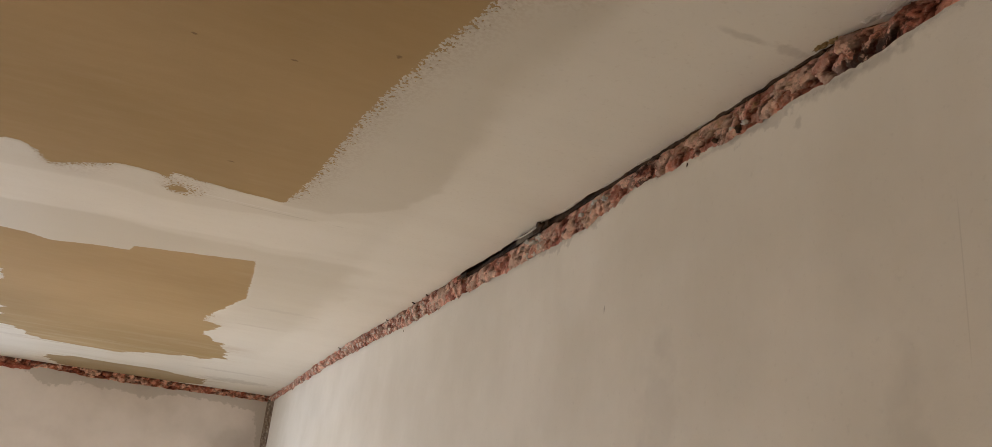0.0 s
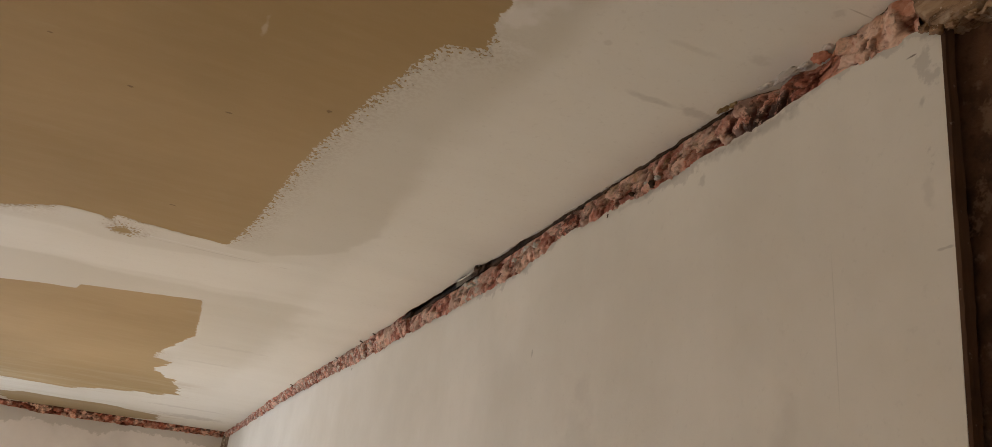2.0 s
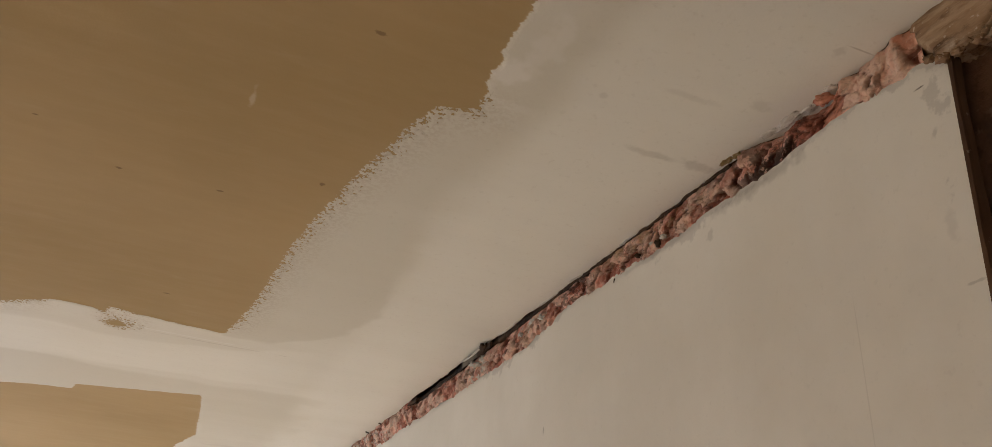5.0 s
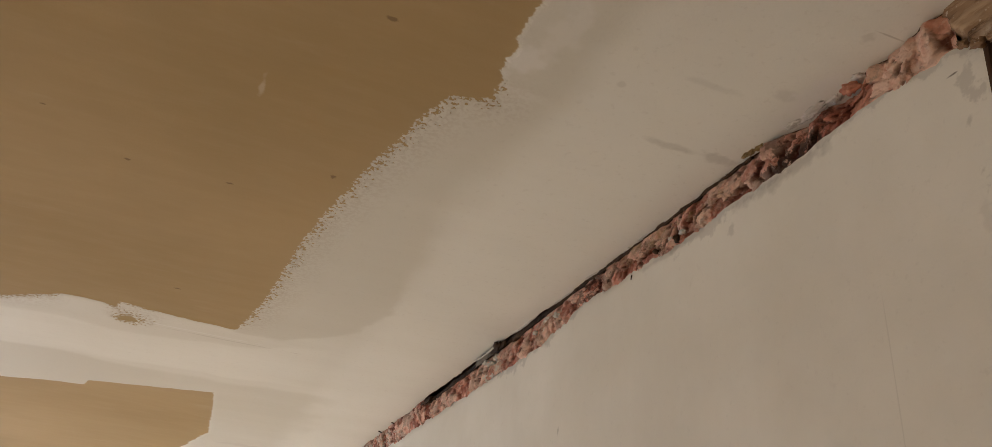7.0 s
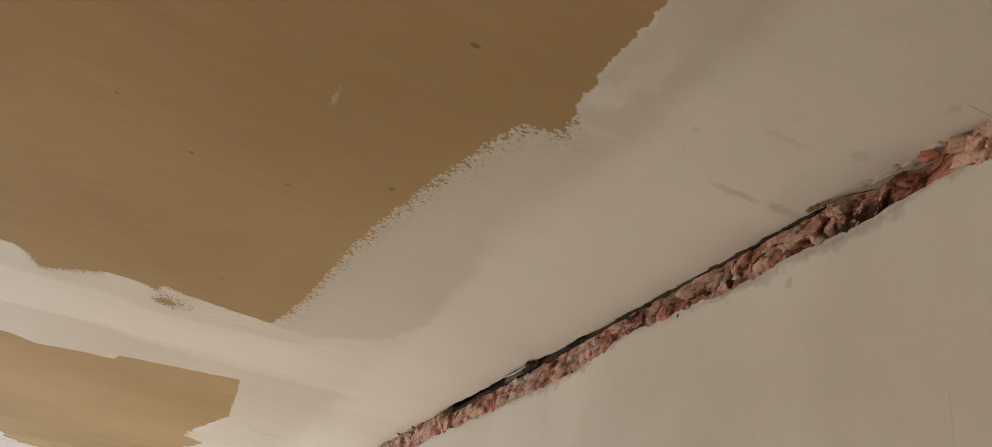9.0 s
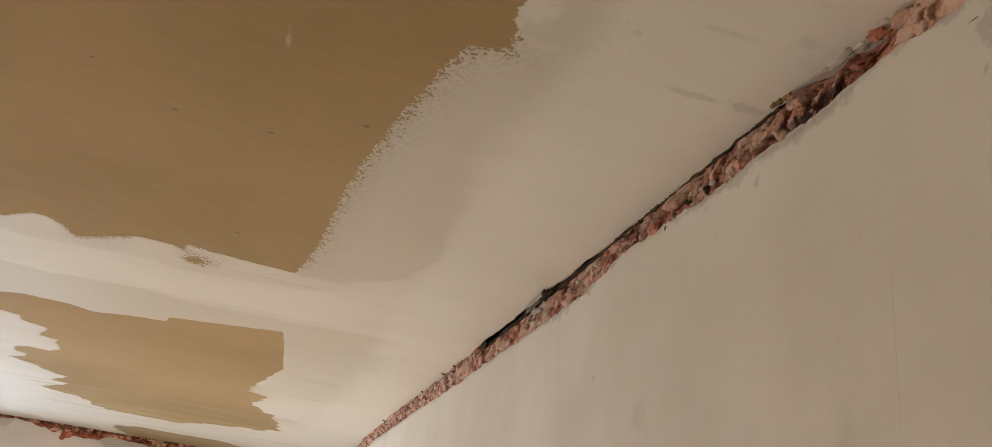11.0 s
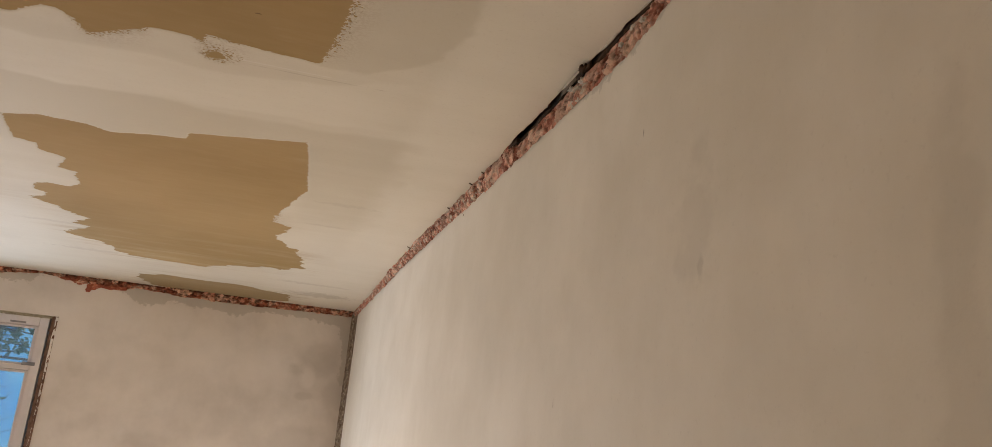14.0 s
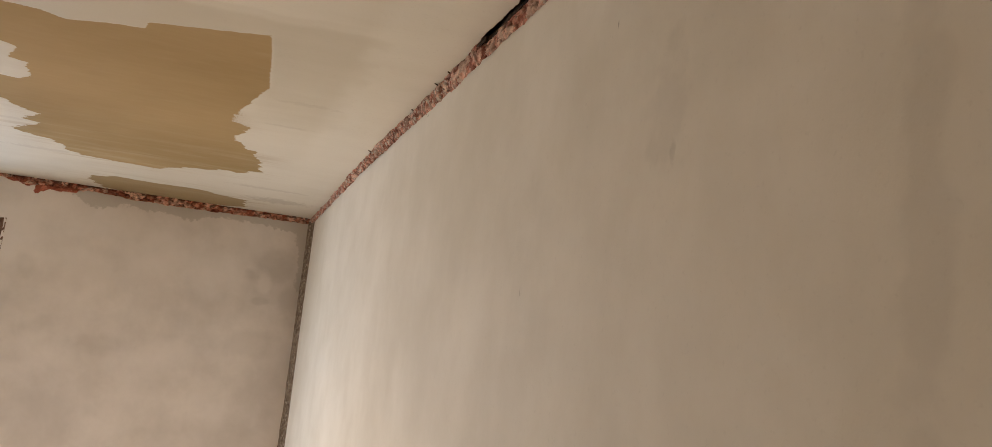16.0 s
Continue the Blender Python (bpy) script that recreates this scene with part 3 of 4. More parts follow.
def build_east():
    ys = spaced((JAMB, 0.005), (2.0, 0.01), 4.345)
    zs = spaced((0.0, 0.1), (1.0, 0.03), (1.9, 0.015), (2.3, 0.004), 2.42)
    y, z = np.meshgrid(ys, zs, indexing="ij")
    top = east_top(y)
    z = np.where(z > 2.3, 2.3 + (z - 2.3) / 0.12 * (top - 2.3), z)
    under_top = top - z
    y = y + (jamb_y(z) - JAMB) * step(y, JAMB + 0.25, JAMB)
    smear = -0.03 * np.ones(y.shape)
    smear = np.maximum(smear, 0.004 - under_top + 0.016 * wave(y, z, 7, 4) - 0.02 * step(y, 1.2, 1.6))
    smear = np.maximum(smear, inside(y, z, [(0.355, 2.41), (0.381, 2.405), (0.380, 2.372), (0.379, 2.350), (0.374, 2.335), (0.368, 2.336), (0.362, 2.37)]) - 0.003)
    smear = np.maximum(smear, inside(y, z, [(0.370, 2.305), (0.379, 2.300), (0.378, 2.275), (0.370, 2.262)]) - 0.004)
    x = W + 0.0022 * wave(y, z, 1.4, 7) + 0.0010 * wave(y, z, 4.5, 8) + 0.0015 * step(under_top, 0.012, 0.0)
    n, nz, ny = x.size, len(zs), len(ys)
    front = np.stack([x, y, z], -1).reshape(-1, 3)
    rim = np.arange(ny) * nz + nz - 1
    lip = front[rim] + [0.0125, 0, 0.0]
    jamb = front[:nz] + [0.0125, 0, 0]
    end = front[-nz:] + [0.0125, 0, 0]
    verts = list(map(tuple, front)) + list(map(tuple, lip)) + list(map(tuple, jamb)) + list(map(tuple, end))
    faces = [tuple(int(v) for v in f) for f in grid_faces(ny, nz, True)]
    faces += [(int(rim[i]), int(rim[i + 1]), n + i + 1, n + i) for i in range(ny - 1)]
    faces += [(i, i + 1, n + ny + i + 1, n + ny + i) for i in range(nz - 1)]
    faces += [(n - nz + i, n + ny + nz + i, n + ny + nz + i + 1, n - nz + i + 1) for i in range(nz - 1)]
    pad = len(verts) - n
    wall = link("wall_east", verts, faces, M_EAST, attrs={"smear": np.r_[smear.ravel(), np.full(pad, 0.02)]})
    tagged(wall, "off-white plastered board wall, cut short below the ceiling", "wall", kind="structure")
    core = part("wall_east_core", box(W + 0.035, W + 0.25, JAMB + 0.036, FAR + 0.4, 0, H + 0.07), M_BRICK)
    tagged(core, "raw brown masonry core behind the plaster wall", "wall", kind="structure")


build_east()


def hull(x0, x1, y0, y1, name, label, material=None):
    ob = part(name, box(x0, x1, y0, y1, 0, H + 0.07), material or M_WALL)
    return tagged(ob, label, "wall", kind="structure")


hull(WEST - 0.2, WEST, SOUTH - 0.2, FAR + 0.3, "wall_west", "plain off-white plastered wall", M_WALL)
hull(WEST, 1.1, SOUTH - 0.2, SOUTH, "wall_south", "plain off-white plastered wall behind the room", M_WALL)
hull(W + 0.005, W + 0.25, SOUTH, -0.55, "wall_east_south", "plain off-white plastered wall beside the opening", M_WALL)
tagged(part("floor", box(WEST - 0.2, 1.2, SOUTH - 0.2, FAR + 0.4, -0.1, 0.0), M_FLOOR), "bare grey screed floor", "floor", kind="structure")


# ---- far wall with the window's opening ----
def far_top(x):
    return np.interp(x, [-3, -1.07, -0.87, -0.80, -0.71, -0.64, -0.51, -0.43, -0.22, 0.08, 0.33, 0.6], [2.42, 2.42, 2.436, 2.431, 2.418, 2.414, 2.411, 2.425, 2.412, 2.411, 2.418, 2.420]) + ragged(x, 0.005, 20, 31)


def build_far():
    xs = spaced((WEST, 0.2), (WIN_X0, 0.1), (-1.2, 0.02), (WIN_X1, 0.01), 0.600)
    zs = spaced((0.0, 0.1), (WIN_Z0, 0.05), (WIN_Z1, 0.006), 2.42)
    x, z = np.meshgrid(xs, zs, indexing="ij")
    top = far_top(x)
    z = np.where(z > 2.3, 2.3 + (z - 2.3) / 0.12 * (top - 2.3), z)
    x = x + step(x, 0.5, 0.6) * (ragged(z, 0.008, 9, 41) + 0.004 * step(z, 2.0, 2.4) - 0.004)
    x = x + np.where((abs(x - WIN_X1) < 1e-4) & (z < WIN_Z1 + 0.001), ragged(z, 0.004, 16, 43), 0)
    smear = inside(x, z, [(-0.53, 2.44), (-0.5, 2.395), (-0.41, 2.345), (-0.30, 2.37), (-0.244, 2.381), (-0.18, 2.368), (-0.094, 2.371), (0.03, 2.35), (0.10, 2.385), (0.37, 2.385),
                          (0.545, 2.36), (0.57, 2.2), (0.572, 2.07), (0.62, 2.07), (0.62, 2.44)])
    smear = np.maximum(smear, inside(x, z, [(-1.2, 2.44), (-1.2, 2.385), (-0.92, 2.39), (-0.85, 2.44)]))
    y = FAR + 0.0025 * wave(x, z, 1.8, 9) + 0.0012 * wave(x, z, 5, 10)
    nx, nz, n = len(xs), len(zs), x.size
    front = np.stack([x, y, z], -1).reshape(-1, 3)
    faces = []
    ids = np.arange(n).reshape(nx, nz)
    hole = lambda i, j: WIN_X0 - 1e-6 <= xs[i] and xs[i + 1] <= WIN_X1 + 1e-6 and WIN_Z0 - 1e-6 <= zs[j] and zs[j + 1] <= WIN_Z1 + 1e-6
    for i in range(nx - 1):
        for j in range(nz - 1):
            if not hole(i, j):
                faces.append((int(ids[i, j]), int(ids[i + 1, j]), int(ids[i + 1, j + 1]), int(ids[i, j + 1])))
    # thickness round every open edge
    count = {}
    for f in faces:
        for a, b in zip(f, f[1:] + f[:1]):
            count[(min(a, b), max(a, b))] = count.get((min(a, b), max(a, b)), 0) + 1
    verts, back = list(map(tuple, front)), {}
    for f in list(faces):
        for a, b in zip(f, f[1:] + f[:1]):
            if count[(min(a, b), max(a, b))] == 1:
                for v in (a, b):
                    if v not in back:
                        back[v] = len(verts)
                        verts.append((front[v][0], front[v][1] + 0.0125, front[v][2]))
                faces.append((b, a, back[a], back[b]))
    wall = link("wall_north", verts, faces, M_FAR, attrs={"smear": np.r_[smear.ravel(), np.full(len(verts) - n, 0.02)]})
    tagged(wall, "off-white plastered window wall with grey damp patches", "wall", kind="structure")
    y0, y1 = FAR + 0.030, FAR + 0.30
    for nm, b in (("wall_north_core", box(WIN_X1 + 0.004, 1.1, y0, y1, 0, H + 0.07)), ("wall_north_core_west", box(WEST - 0.2, WIN_X0, y0, y1, 0, H + 0.07)),
                  ("wall_north_core_below", box(WIN_X0, WIN_X1 + 0.004, y0, y1, 0, WIN_Z0)), ("wall_north_core_above", box(WIN_X0, WIN_X1 + 0.004, y0, y1, WIN_Z1 + 0.004, H + 0.07))):
        tagged(part(nm, b, M_BRICK), "raw brown masonry core behind the window wall", "wall", kind="structure")


build_far()


# ---- foam in the open joints ----
def cells(u, v, scale, seed=0):
    """Broken cells over a sheet: the two nearest distances, a number for each cell, and the way from its middle."""
    a, b = np.asarray(u, float) * scale, np.asarray(v, float) * scale
    i, j = np.floor(a), np.floor(b)
    f1, f2 = np.full(a.shape, 9.0), np.full(a.shape, 9.0)
    mark, dx, dy = np.zeros(a.shape), np.zeros(a.shape), np.zeros(a.shape)

    def h(p, q, k):
        return np.mod(np.sin(p * 127.1 + q * 311.7 + (seed + k) * 74.7) * 43758.5453, 1.0)

    for p in (-1, 0, 1):
        for q in (-1, 0, 1):
            ex, ey = a - (i + p + h(i + p, j + q, 0.3)), b - (j + q + h(i + p, j + q, 1.7))
            d = np.hypot(ex, ey)
            near = d < f1
            f2 = np.where(near, f1, np.minimum(f2, d))
            mark, dx, dy = np.where(near, h(i + p, j + q, 3.1), mark), np.where(near, ex, dx), np.where(near, ey, dy)
            f1 = np.where(near, d, f1)
    return f1, f2, mark, dx, dy


def foam_strip(name, length, place, label, step_m=0.004, across=16, deep=0.008, seed=0, tints=None, material=None, category="foam seal", parent=None, coarse=1.0):
    """A torn foam band. place(s, v) gives the flat place for s along and v across (0 top, 1 bottom) and the way out of it."""
    s = np.linspace(length[0], length[1], round((length[1] - length[0]) / step_m) + 1)
    v = np.linspace(0, 1, across)
    S, V = np.meshgrid(s, v, indexing="ij")
    P, out = place(S, V)
    K = V * 0.045
    bx = 0.0050 * wave(S, K, 45, seed + 7) + 0.0028 * wave(S, K, 130, seed + 12) + 0.0014 * wave(S, K, 320, seed + 15)
    by = 0.0050 * wave(S, K, 45, seed + 8) + 0.0028 * wave(S, K, 130, seed + 13) + 0.0014 * wave(S, K, 320, seed + 16)
    f1, f2, mark, dx, dy = cells(S * 0.9 + bx, K + by, 52 * coarse, seed)
    g1, g2, small, ex, ey = cells(S + 0.6 * bx, K + 0.6 * by, 125 * coarse, seed + 2)
    turn = 6.28 * np.mod(mark * 7.3, 1.0)
    spin = 6.28 * np.mod(small * 5.7, 1.0)
    facet = 1.5 * (mark - 0.5) + 1.5 * (dx * np.cos(turn) + dy * np.sin(turn)) + 0.5 * (0.5 - f1)
    chip = 0.6 * (small - 0.5) + 1.1 * (ex * np.cos(spin) + ey * np.sin(spin)) + 0.3 * (0.5 - g1)
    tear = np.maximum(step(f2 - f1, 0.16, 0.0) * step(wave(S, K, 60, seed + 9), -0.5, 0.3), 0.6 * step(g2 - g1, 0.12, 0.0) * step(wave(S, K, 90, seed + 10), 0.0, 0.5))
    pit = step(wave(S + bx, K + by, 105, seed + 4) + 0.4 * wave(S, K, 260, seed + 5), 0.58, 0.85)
    rim = step(V, 0.0, 0.12) * step(V, 1.0, 0.90)
    h = deep * (0.55 * facet + 0.30 * chip + 0.25 * wave(S, K, 34, seed)) * (0.35 + 0.65 * rim) - deep * (0.75 * pit + 0.45 * tear) * rim - 0.002 * (1 - rim)
    h = h + 0.0009 * wave(S * 0.8 + K * 0.6, K * 0.8 - S * 0.6, 330, seed + 13) * rim + 0.0006 * wave(S * 0.6 - K * 0.8, K * 0.6 + S * 0.8, 620, seed + 14) * rim
    P = P + out * h[..., None]
    P[..., 2] += 0.0015 * wave(S, V, 70, seed + 6)
    # "pit" also marks every sunk face, so the material paints shade there
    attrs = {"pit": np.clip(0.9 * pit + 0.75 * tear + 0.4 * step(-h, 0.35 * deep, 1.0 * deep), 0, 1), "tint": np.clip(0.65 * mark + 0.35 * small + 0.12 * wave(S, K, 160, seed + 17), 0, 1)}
    for key in ("ochre", "black_mottle", "white"):
        attrs[key] = (tints or {}).get(key, lambda a, b: 0 * a)(S, V)
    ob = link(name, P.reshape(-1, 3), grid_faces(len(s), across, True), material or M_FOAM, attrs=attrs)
    if parent:
        return tagged(under(ob, parent), label)
    return tagged(ob, label, category)


def held(S):
    """1 where the batten lies over the foam."""
    return step(S, 0.60, 0.70) * step(S, 1.785, 1.75)


def east_place(S, V):
    b = held(S)
    x0, x1 = (edge_x(S) - 0.0005 - 0.005 * step(S, 0.75, 0.65) + ragged(S, 0.004, 70, 67) - 0.005 * step(S, 1.8, 2.2) * np.maximum(wob(S, 30, 69), 0)) * (1 - b) + (W + 0.003) * b, W - 0.0015
    z0, z1 = H - 0.0012 + 0.0027 * b - 0.0108 * b * (0.5 + 0.5 * step(S, 0.8, 1.35)), east_top(S) - 0.0035 + ragged(S, 0.003, 55, 66) + 0.004 * step(S, 1.8, 2.2) * wob(S, 38, 68)
    return np.stack([x0 + (x1 - x0) * V - 0.003 * np.sin(np.pi * V) + 0.004 * step(S, 0.72, 0.64), S, z0 + (z1 - z0) * V], -1), np.stack([-0.9 + 0 * S, 0 * S, -0.45 + 0 * S], -1)


E_TINTS = {
    "ochre": lambda s, v: 0.7 * step(s, 0.66, 0.72) * step(s, 0.98, 0.90) * step(v, 0.75, 0.35) + 0.12 * step(s, 1.75, 2.6),
    # strongest from 0.50 to 0.66, where shaded recesses are painted black
    "black_mottle": lambda s, v: 0.95 * step(s, 0.50, 0.55) * step(s, 0.66, 0.60) * (0.5 + 0.5 * step(v, 0.2, 0.7)) + 0.55 * step(s, 0.95, 1.0) * step(s, 1.08, 1.02) + 0.25 * step(s, 0.6, 0.7) + 0.2 * step(s, 1.75, 2.2),
    "white": lambda s, v: 0.9 * step(s, 1.08, 1.12) * step(s, 1.24, 1.16) + 0.9 * step(s, 1.33, 1.36) * step(s, 1.46, 1.42) + 0.9 * step(s, 1.75, 2.2),
}
east_foam = empty("foam_seal", W, 1.2, 2.40)
tagged(east_foam, "lumpy pink expanding foam, cut flush in the wall joint", "foam seal")
for y0, y1, look_of in ((0.375, 0.505, "smooth salmon-pink foam"), (0.495, 0.665, "pink foam mottled black for its shaded recesses"), (0.655, 1.005, "ochre-streaked pink foam"),
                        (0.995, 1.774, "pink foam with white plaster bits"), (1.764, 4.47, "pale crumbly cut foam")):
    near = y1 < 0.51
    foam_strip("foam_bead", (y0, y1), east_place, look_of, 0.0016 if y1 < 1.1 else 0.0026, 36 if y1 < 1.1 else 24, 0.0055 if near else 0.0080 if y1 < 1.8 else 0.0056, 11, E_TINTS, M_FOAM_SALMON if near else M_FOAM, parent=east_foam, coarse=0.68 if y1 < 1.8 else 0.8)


def far_place(S, V):
    top, bot = H + 0.004, far_top(S) - 0.004
    z = top + (bot - top) * V
    y = FAR + 0.004 - 0.010 * step(np.abs(S + 0.67), 0.09, 0.04) * step(V, 0.3, 0.8)
    return np.stack([S, y, z], -1), np.stack([0 * S, -1 + 0 * S, -0.3 + 0 * S], -1)


# black mottle grows toward the top of the band
F_TINTS = {"black_mottle": lambda s, v: 0.3 + 0.6 * step(v, 0.5, 0.1)}
far_foam = foam_strip("foam_seal", (-1.6, 0.60), far_place, "reddish expanding foam in the joint over the window wall", 0.005, 12, 0.012, 23, F_TINTS, M_FOAM_RED, coarse=0.6)



# foam that ran out over the window wall
def blob(name, centre, size, material, seed, cuts=3, rough=0.35, label="", parent=None):
    """A lumpy lump: a ball of faces pushed about by noise."""
    bm = bmesh.new()
    bmesh.ops.create_icosphere(bm, subdivisions=cuts, radius=1)
    for v in bm.verts:
        d = 1 + rough * (noise.noise(v.co * 1.7 + Vector((seed, 0, 0))) + 0.6 * noise.noise(v.co * 4.1 + Vector((0, seed, 0))))
        v.co = Vector((v.co.x * size[0] * d, v.co.y * size[1] * d, v.co.z * size[2] * d)) + Vector(centre)
    return part(name, bm, material, parent, label, True)


for n, (x, z, w, h) in enumerate(((-0.645, 2.402, 0.022, 0.016), (-0.628, 2.412, 0.03, 0.012), (-0.70, 2.418, 0.02, 0.010), (-0.56, 2.410, 0.036, 0.011),
                                  (-0.515, 2.413, 0.028, 0.009), (-0.76, 2.428, 0.024, 0.009), (-0.655, 2.388, 0.012, 0.010))):
    tagged(blob("foam_drip", (x, FAR - 0.002, z), (w, 0.008, h), M_FOAM_RED, 3.1 * n + 1, 3, 0.5), "reddish foam squeezed out over the window wall", "foam drip", "foam drips")


# ---- black batten over the foam ----
def sliver(name, y0, y1, section, material, seed, parent=None, label="", seg=0.006, x=W + 0.004, taper=0.0):
    """A split length of wood along y. section(y): the middle's dx and z, half-width and half-height."""
    ys = np.arange(y0, y1 + seg / 2, seg)
    verts, faces, ring = [], [], ((-1, -1), (-0.5, -1.15), (0.6, -1), (1, 0.9), (-0.4, 1.05), (-1, 0.8))
    for i, y in enumerate(ys):
        dx, z, a, b = section(float(y))
        for j, (p, q) in enumerate(ring):
            r = 1 + 0.25 * float(wob(y, 90, seed + j)) + 0.12 * float(wob(y, 260, seed + j))
            verts.append((x + dx + p * a * r, y, z + q * b * r))
    m = len(ring)
    for i in range(len(ys) - 1):
        faces += [(i * m + j, i * m + (j + 1) % m, (i + 1) * m + (j + 1) % m, (i + 1) * m + j) for j in range(m)]
    faces += [tuple(range(m))[::-1], tuple((len(ys) - 1) * m + j for j in range(m))]
    return link(name, verts, faces, material, parent, label, smooth=False)


batten = empty("batten", W, 1.2, H)
under(sliver("strip", 0.645, 1.775, lambda y: (0.0035, 2.4445 + 0.0022 * float(step(y, 1.3, 0.7)) + 0.0010 * float(wob(y, 9, 2)), 0.006, 0.0042 * float(0.5 + 0.5 * step(y, 0.75, 1.3))), M_BATTEN, 4), batten)
under(sliver("splinter", 1.34, 1.485, lambda y: (-0.004 - 0.004 * float(np.sin((y - 1.34) * 21)), 2.4365 + 0.0040 * float(np.sin((y - 1.34) * 16)), 0.0022, 0.0045), M_BATTEN, 9), batten)
under(sliver("splinter", 1.325, 1.385, lambda y: (-0.010 + 0.1 * (1.385 - y) * 0.3, 2.441 - 0.03 * (y - 1.325), 0.0028, 0.0055), M_BATTEN, 15), batten)
under(sliver("splinter", 1.735, 1.79, lambda y: (-0.007 - 0.06 * (y - 1.735), 2.4425 - 0.02 * (y - 1.735), 0.0035, 0.0045 * (1.1 - 14 * (y - 1.735))), M_BATTEN, 21), batten)
tagged(batten, "split blackened wooden batten under the ceiling's broken edge", "batten")
tagged(sliver("plaster_flake", 1.345, 1.47, lambda y: (-0.012 - 0.002 * float(np.sin((y - 1.345) * 25)), 2.4475 - 0.006 * float(np.sin((y - 1.345) * 25)), 0.0018, 0.0008), M_CHIP, 33), "curled white plaster flake hanging off the ceiling edge", "plaster flake")

tagged(blob("wood_knot", (W - 0.008, 1.352, 2.4425), (0.006, 0.014, 0.007), M_BATTEN, 4.4, 3, 0.9), "charred black wood knot standing out of the joint", "wood knot")
M_SCALE = rough_material("grey_scale", (0.105, 0.088, 0.070), (0.19, 0.162, 0.132), 55, 0.8, 0.001)
tagged(sliver("plaster_flake", 1.362, 1.462, lambda y: (-0.0125 + 0.05 * abs(y - 1.41), 2.4405 - 0.0025 * float(np.sin((y - 1.362) * 31)), 0.0010, 0.0050), M_SCALE, 63, seg=0.004), "grey curled plaster scale hanging under the ceiling edge", "plaster flake")

for y0, y1, a in ((0.69, 0.755, 0.0016), (0.79, 0.885, 0.0024), (0.91, 1.03, 0.0020), (1.09, 1.14, 0.0014), (1.22, 1.30, 0.0016)):
    tagged(sliver("plaster_flake", y0, y1, lambda y: (float(edge_x(y)) - W - 0.006, 2.4483, a, 0.0009), M_CHIP, y0 * 40, seg=0.004), "thin white torn plaster lip along the ceiling edge", "plaster flake", "plaster flakes")
for y, x, a, b in ((0.548, 0.617, 0.007, 0.017), (0.520, 0.621, 0.006, 0.010), (0.575, 0.613, 0.005, 0.009), (0.483, 0.614, 0.005, 0.007)):
    tagged(blob("plaster_scale", (x, y, 2.4490), (a, b, 0.0010), M_CHIP, y * 43, 4, 0.7), "lifted white plaster scale at the broken ceiling edge", "plaster scale", "plaster scales")

# ---- torn edges and crumbs along the joint ----
random.seed(7)
for y, dx, z, a in ((1.36, -0.004, 2.424, 0.008), (1.385, -0.003, 2.420, 0.007), (1.41, -0.005, 2.428, 0.007), (1.12, -0.004, 2.420, 0.006),
                    (1.155, -0.004, 2.426, 0.006), (1.20, -0.004, 2.418, 0.005), (0.775, -0.004, 2.410, 0.004), (0.80, -0.004, 2.412, 0.003)):
    flat = 0.22 if z > 2.44 else 0.6
    tagged(blob("plaster_crumb", (W + dx, y, z), (a * 0.8, a * 1.1, a * flat), M_CHIP, y * 31, 3, 0.9), "torn white plaster crumb stuck along the open joint", "plaster crumb", "plaster crumbs")
for y, dx, z in ((0.497, 0.006, 2.4445), (0.626, -0.002, 2.4475), (0.638, -0.004, 2.4478), (0.646, -0.005, 2.4482)):
    tagged(blob("foam_lump", (W + dx, y, z), (0.0030, 0.0060, 0.0022) if y > 0.6 else (0.006, 0.009, 0.006), M_FOAM_SALMON if y < 0.6 else M_FOAM_OCHRE, y * 77, 3, 0.8), "small torn foam lump at the ceiling edge", "foam lump", "foam lumps")
for y, dx, tilt in ((2.889, -0.022, 0.5), (2.80, -0.014, 0.3), (2.10, -0.010, 0.2), (2.62, -0.010, 0.35), (3.1, -0.012, 0.4), (2.0, -0.006, 0.3), (2.35, -0.008, 0.3)):
    bm = box(-0.009, 0.008, -0.0022, 0.0022, -0.0010, 0.0010, 0.0006)
    bm.transform(Matrix.Translation((W + dx, y, H - 0.004)) @ Matrix.Rotation(tilt, 4, "Z") @ Matrix.Rotation(0.25, 4, "Y"))
    tagged(part("wood_splinter", bm, M_BATTEN), "dark splinter sticking out of the foam joint", "wood splinter", "wood splinters")
for y, z, a in ((0.787, 2.406, 0.005), (0.835, 2.409, 0.003)):
    tagged(blob("soot_lump", (W - 0.004, y, z), (0.004, a, a), M_BATTEN, y * 9, 2, 0.6), "small black charred lump in the pink foam", "charred lump", "charred lumps")
for y, z in ((0.90, 2.399), (2.2, 2.392)):
    bm = box(-0.001, 0.001, -0.0007, 0.0007, -0.003, 0.003)
    bm.transform(Matrix.Translation((W - 0.0012, y, z)) @ Matrix.Rotation(0.2, 4, "X"))
    tagged(part("foam_fleck", bm, M_BATTEN), "tiny dark fleck stuck on the plaster wall", "fleck", "flecks")

